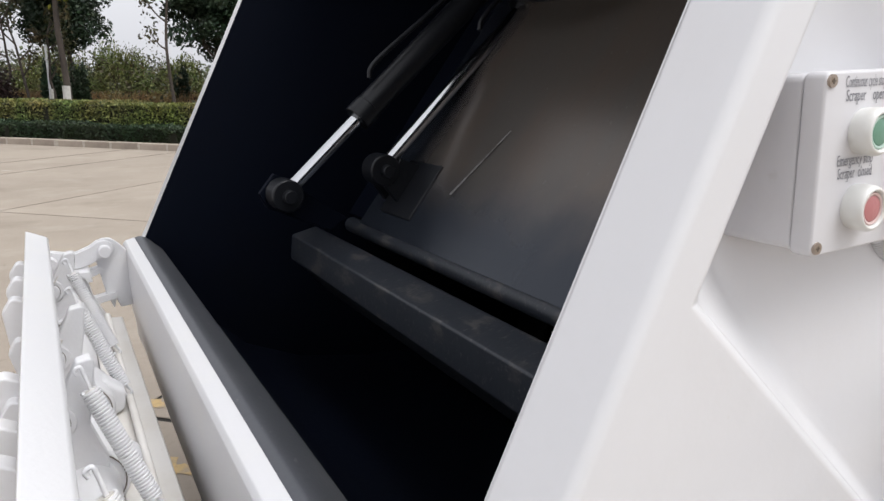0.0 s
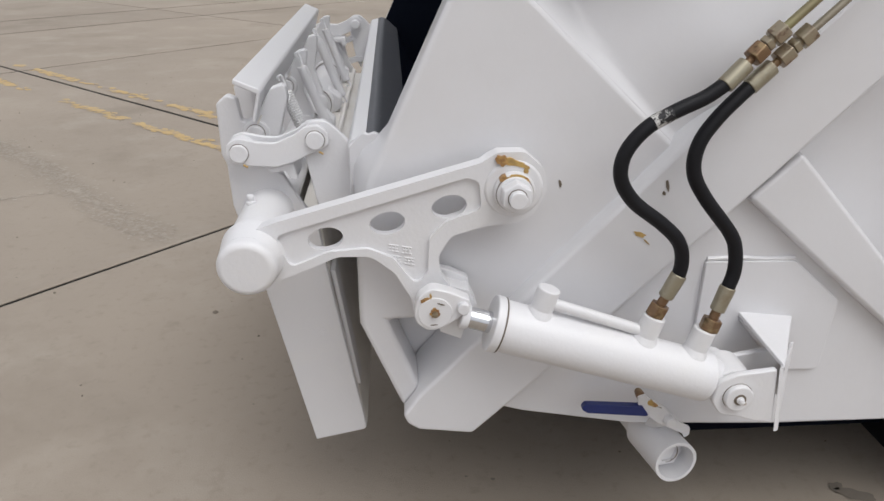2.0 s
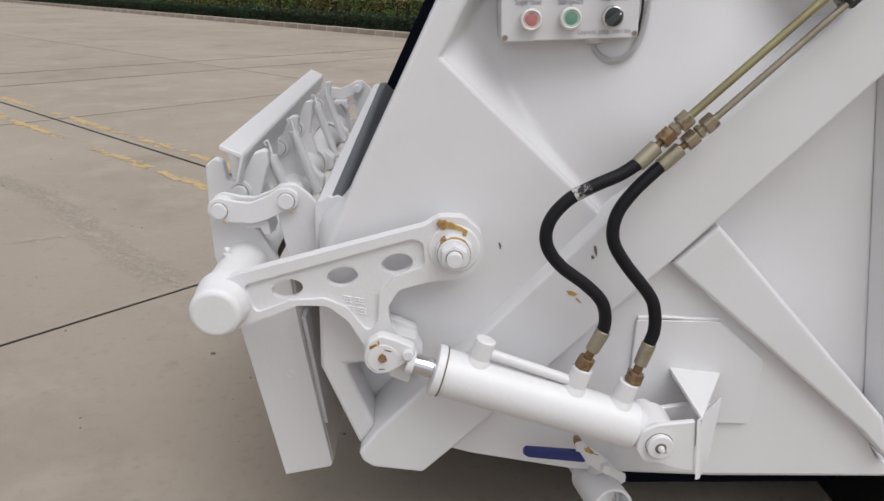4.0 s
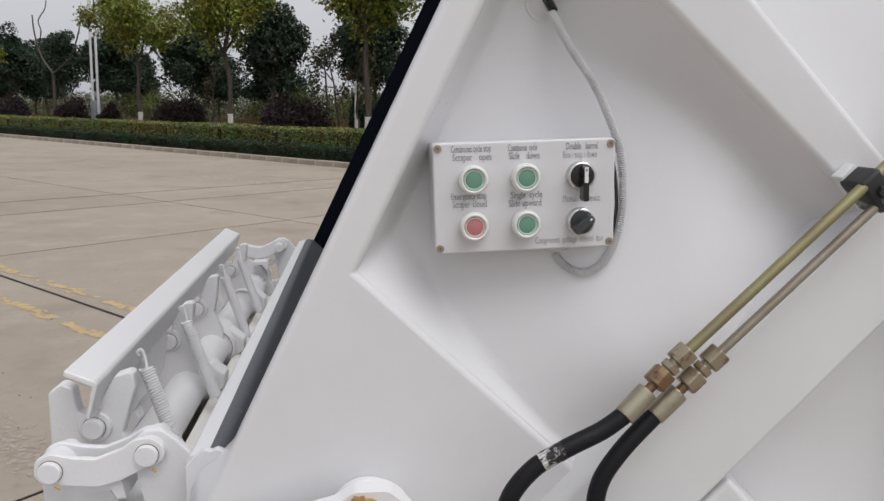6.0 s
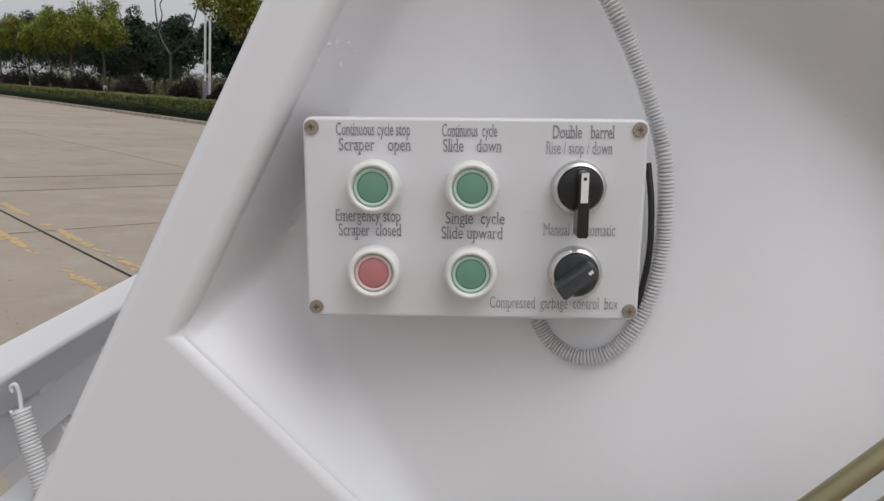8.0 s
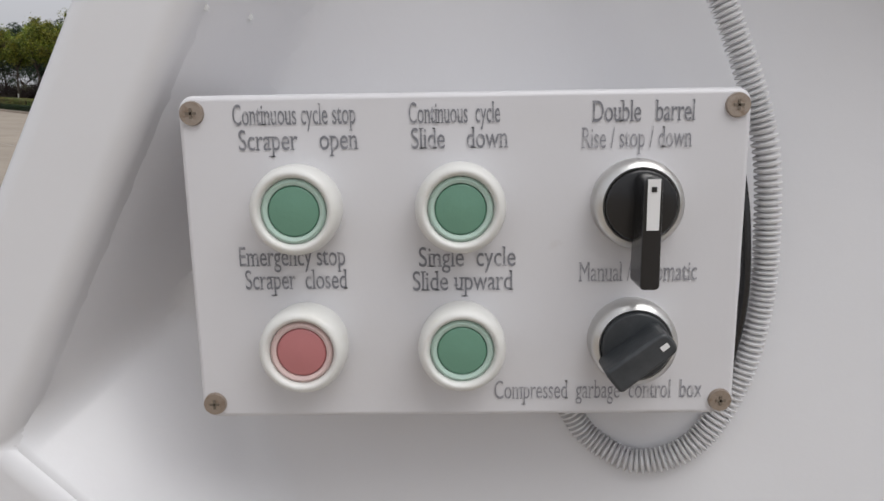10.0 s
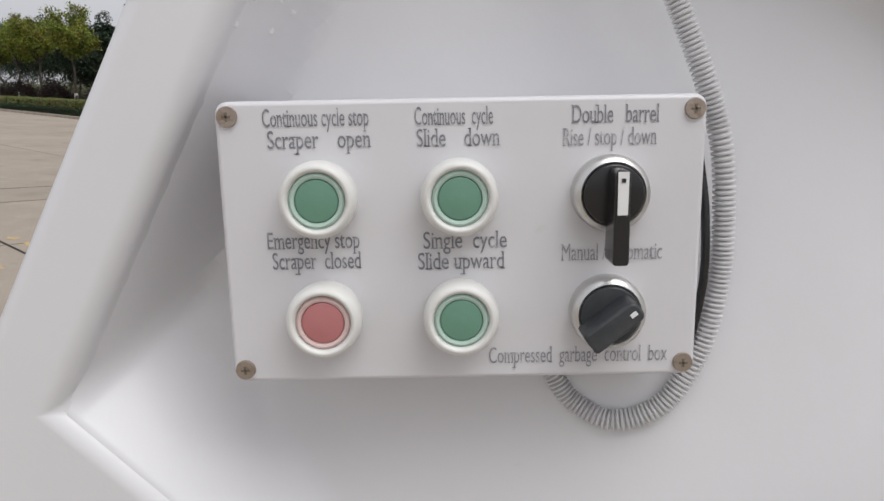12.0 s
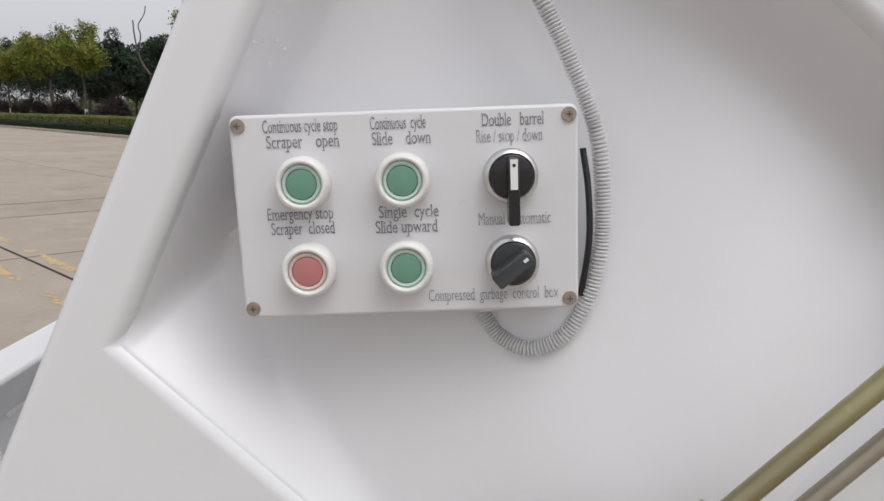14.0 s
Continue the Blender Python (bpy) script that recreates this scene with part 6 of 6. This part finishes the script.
for k, (u, h, clear, s) in enumerate(((-8.5, 7.8, 3.7, 2.0), (-18.3, 8.0, 4.0, 1.9), (-27.1, 8.0, 3.85, 1.95), (-35.2, 8.0, 3.9, 2.3), (-58.9, 7.6, 3.8, 2.6), (-67.7, 8.4, 3.7, 2.7), (-75.0, 8.4, 3.7, 2.8), (-82.7, 8.4, 3.7, 2.9), (-95.8, 8.6, 3.7, 3.1), (-108.0, 8.8, 3.8, 3.1))):
    street_tree(u, 18.0, h, clear, s, 100 + k)
for k, (u, v, r, lo, hi) in enumerate(((-9.5, 22.0, 1.7, 2.3, 7.4), (-15.4, 22.0, 1.65, 2.2, 7.0), (-22.0, 22.0, 1.7, 2.8, 6.2), (-29.5, 22.0, 1.6, 3.0, 7.2), (-37.0, 22.0, 1.65, 2.7, 6.2), (-46.3, 22.0, 1.6, 2.5, 6.6), (-54.2, 22.0, 1.75, 3.2, 7.0), (-63.2, 22.0, 1.7, 3.0, 7.8), (-71.5, 22.2, 2.3, 2.4, 8.4), (-79.5, 21.5, 2.5, 2.3, 8.6), (-87.5, 22.0, 2.7, 2.2, 9.2), (-97.0, 21.5, 2.9, 2.2, 9.6), (-108.0, 22.0, 3.0, 2.2, 9.8), (-120.0, 22.0, 2.6, 2.4, 8.2), (-70.0, 27.0, 2.2, 2.4, 7.6), (-92.0, 27.5, 2.4, 2.4, 8.2), (-58.0, 29.0, 2.0, 2.2, 6.4), (-42.0, 27.0, 1.9, 2.0, 5.4), (-33.5, 25.5, 1.6, 1.8, 4.8), (-50.0, 25.5, 1.8, 2.0, 6.0), (-67.5, 25.0, 1.9, 2.0, 6.4), (-75.5, 25.0, 2.0, 2.0, 7.0))):
    evergreen(u, v, r, lo, hi, 200 + k)
bare = thing("bare_tree", "slim leafless forked tree behind the hedge", "tree", ground_point(-47.0, 18.5, 0.08))
bm = bmesh.new()


def spray(pts, r0, r1):
    path = spline([ground_point(a, 18.5, z) for a, z in pts], 5)
    sweep(path, [r0 + (r1 - r0) * k / (len(path) - 1) for k in range(len(path))], 7, True, bm)


spray(((-47.1, 0.05), (-47.0, 1.7), (-46.9, 3.75)), 0.11, 0.085)
spray(((-46.9, 3.6), (-48.3, 4.5), (-49.0, 5.4), (-49.4, 6.4), (-49.5, 7.3)), 0.07, 0.04)
spray(((-48.9, 5.3), (-48.3, 6.2), (-48.6, 6.9), (-47.5, 7.5), (-47.2, 8.0)), 0.045, 0.025)
spray(((-46.9, 3.6), (-45.6, 4.0), (-44.2, 4.56), (-43.1, 5.7), (-42.5, 6.7)), 0.065, 0.035)
part("trunk", bm, BARK, bare)
for k, (u, v, h, w, lean) in enumerate(((-21.2, 18.5, 3.9, False, 0.0), (-20.4, 18.5, 3.7, False, -0.6), (-14.5, 18.2, 5.6, False, 0.1), (-32.0, 20.2, 3.4, False, 0.3), (-19.2, 18.3, 3.4, True, 0.2))):
    sapling(u, v, h, 300 + k, w, lean)


def bush(u, v, w, h, seed, mat=LEAF_PLUM, label="rounded plum-coloured bush behind the hedge", group="plum bushes behind the hedge", n=12000):
    ob = thing("bush", label, "bush", ground_point(u, v, 0.08), group)
    rs = np.random.RandomState(seed)
    d = rs.normal(size=(n, 3))
    d /= np.linalg.norm(d, axis=1)[:, None]
    d[:, 2] = np.abs(d[:, 2])
    rad = rs.uniform(0.45, 1.0, (n, 1)) ** 0.5
    lump = 1 + 0.12 * np.sin(5 * d[:, :1] + seed) + 0.10 * np.sin(7 * d[:, 1:2] + 2 * seed) + rs.normal(0, 0.04, (n, 1))
    c = d * rad * lump * np.array([w, w, h - 0.2]) + np.array(ground_point(u, v, 0.25))
    leaf_part("foliage", c, 0.05, seed, mat, ob)
    bm = bmesh.new()
    rng = random.Random(seed)
    for k in range(7):
        e = Vector(ground_point(u, v, 0.25)) + Vector((rng.uniform(-0.6, 0.6) * w, rng.uniform(-0.6, 0.6) * w, h * rng.uniform(0.5, 0.8)))
        sweep([ground_point(u, v, 0.06), lerp(ground_point(u, v, 0.06), e, 0.5) + Vector((0, 0, 0.1)), e], [0.03, 0.02, 0.01], 6, True, bm)
    part("stems", bm, BARK, ob)


for k, (u, w, h) in enumerate(((-21.8, 1.2, 2.2), (-30.3, 1.0, 2.25), (-42.0, 0.85, 2.1), (-51.3, 1.2, 2.3), (-61.9, 1.3, 2.3), (-72.1, 1.4, 2.4), (-84.0, 1.5, 2.4), (-97.0, 1.6, 2.4), (-11.0, 1.1, 2.0), (-37.6, 0.6, 1.7))):
    bush(u, 17.4 + 0.1 * (k % 2), w * 1.2, h - 0.2, 400 + k)

for k, (u, v, w, h) in enumerate(((-25.6, 25.6, 1.15, 2.6), (-23.9, 26.6, 1.3, 3.3), (-22.3, 25.0, 1.2, 2.9), (-20.4, 26.2, 1.3, 2.7), (-28.6, 27.0, 1.5, 2.9), (-31.5, 25.4, 1.3, 2.5), (-36.0, 26.5, 1.5, 3.0), (-44.5, 24.0, 1.4, 2.6), (-49.0, 24.2, 1.4, 2.8))):
    bush(u, v, w, h, 430 + k, LEAF_SHRUB, "loose yellow-green wild shrub among the trees", "wild shrubs among the trees", 7000)
for k, (u, v) in enumerate(((-19.95, 19.0), (-18.95, 19.2), (-17.3, 22.4))):
    bush(u, v, 0.34, 2.05, 450 + k, LEAF_DARK, "narrow dark upright evergreen shrub", "upright evergreen shrubs", 4000)


def blades(name, u0, u1, v0, v1, tall, count, seed, label):
    """Thin upright grass blades scattered over a strip."""
    r = np.random.RandomState(seed)
    u, v = r.uniform(u0, u1, count), r.uniform(v0, v1, count)
    keep = np.sin(u * 1.1) + np.sin(v * 1.7 + u * 0.4) > -0.9
    u, v = u[keep], v[keep]
    n = len(u)
    h = tall * r.uniform(0.45, 1.1, n)
    a = r.uniform(0, 2 * np.pi, n)
    base = np.stack([0.69 * u + 0.73 * v, -0.73 * u + 0.69 * v, np.full(n, 0.08)], axis=1)
    side = np.stack([np.cos(a), np.sin(a), np.zeros(n)], axis=1) * 0.018
    lean = np.stack([r.normal(0, 0.16, n), r.normal(0, 0.16, n), np.ones(n)], axis=1) * h[:, None]
    verts = np.concatenate([base - side, base + side, base + lean], axis=1).reshape(-1, 3)
    me = bpy.data.meshes.new(name)
    me.from_pydata(verts.tolist(), [], np.arange(3 * n).reshape(-1, 3).tolist())
    me.materials.append(GRASS_DRY)
    return tagged(new(name, me), label, "grass", kind="stuff")


blades("dry_grass", -34.0, -15.0, 21.5, 25.0, 1.15, 42000, 21, "tall dry tan grass under the trees")
blades("dry_grass", -62.0, -34.0, 20.5, 23.5, 0.9, 30000, 22, "tall dry tan grass under the trees")

# ---- wild scrub and far woods ----
rs = np.random.RandomState(9)
n = 45000
u = 12 - rs.beta(1.0, 1.8, n) * 150
v = rs.uniform(19.5, 36.0, n)
hh = (0.5 + 0.9 * (np.sin(u * 0.6) * np.sin(v * 0.5 + u * 0.13) > 0.1)) * rs.uniform(0.1, 1.2, n) ** 1.2
scrub = leaf_part("wild_scrub", np.stack([0.69 * u + 0.73 * v, -0.73 * u + 0.69 * v, 0.1 + hh * 1.3], axis=1), 0.085, 10, LEAF_WILD)
tagged(scrub, "dry wild grass and scrub under the trees", "scrub", kind="stuff")
n = 180000
u = 20 - rs.beta(1.0, 1.5, n) * 260
v = rs.uniform(42.0, 58.0, n)
top = 2.7 + 1.0 * np.sin(u * 0.21) + 0.9 * np.sin(u * 0.53 + 1.0) + 0.6 * np.sin(u * 1.31)
zz = 0.2 + top * rs.uniform(0, 1, n) ** 0.8
woods = leaf_part("far_woods", np.stack([0.69 * u + 0.73 * v, -0.73 * u + 0.69 * v, zz], axis=1), 0.14, 11, LEAF_FAR)
tagged(woods, "distant hazy green and brown woodland", "woods", kind="stuff")

# ---- lamp poles ----
lamp = thing("lamp_post", "pale double-tube lamp post on a grey sleeve", "lamp post", ground_point(-41.4, 18.5, 0.08))
p0 = ground_point(-41.4, 18.5, 0.08)
for k in (-0.33, 0.33):
    q = p0 + along_u * k
    part("tube", rod(q, q + Vector((0, 0, 11.0)) + along_u * 0.35, 0.068, n=16), POLE, lamp)
part("sleeve", rod(p0, p0 + Vector((0, 0, 1.9)), 0.26, n=20, bevel=0.02), POLE_BASE, lamp, "grey sleeve at the foot")
post = thing("marker_post", "slim pale post behind the hedge", "post", ground_point(-19.5, 18.5, 0.08))
q = ground_point(-19.5, 18.5, 0.08)
part("tube", rod(q, q + Vector((0, 0, 2.6)), 0.036, n=14), POLE, post)
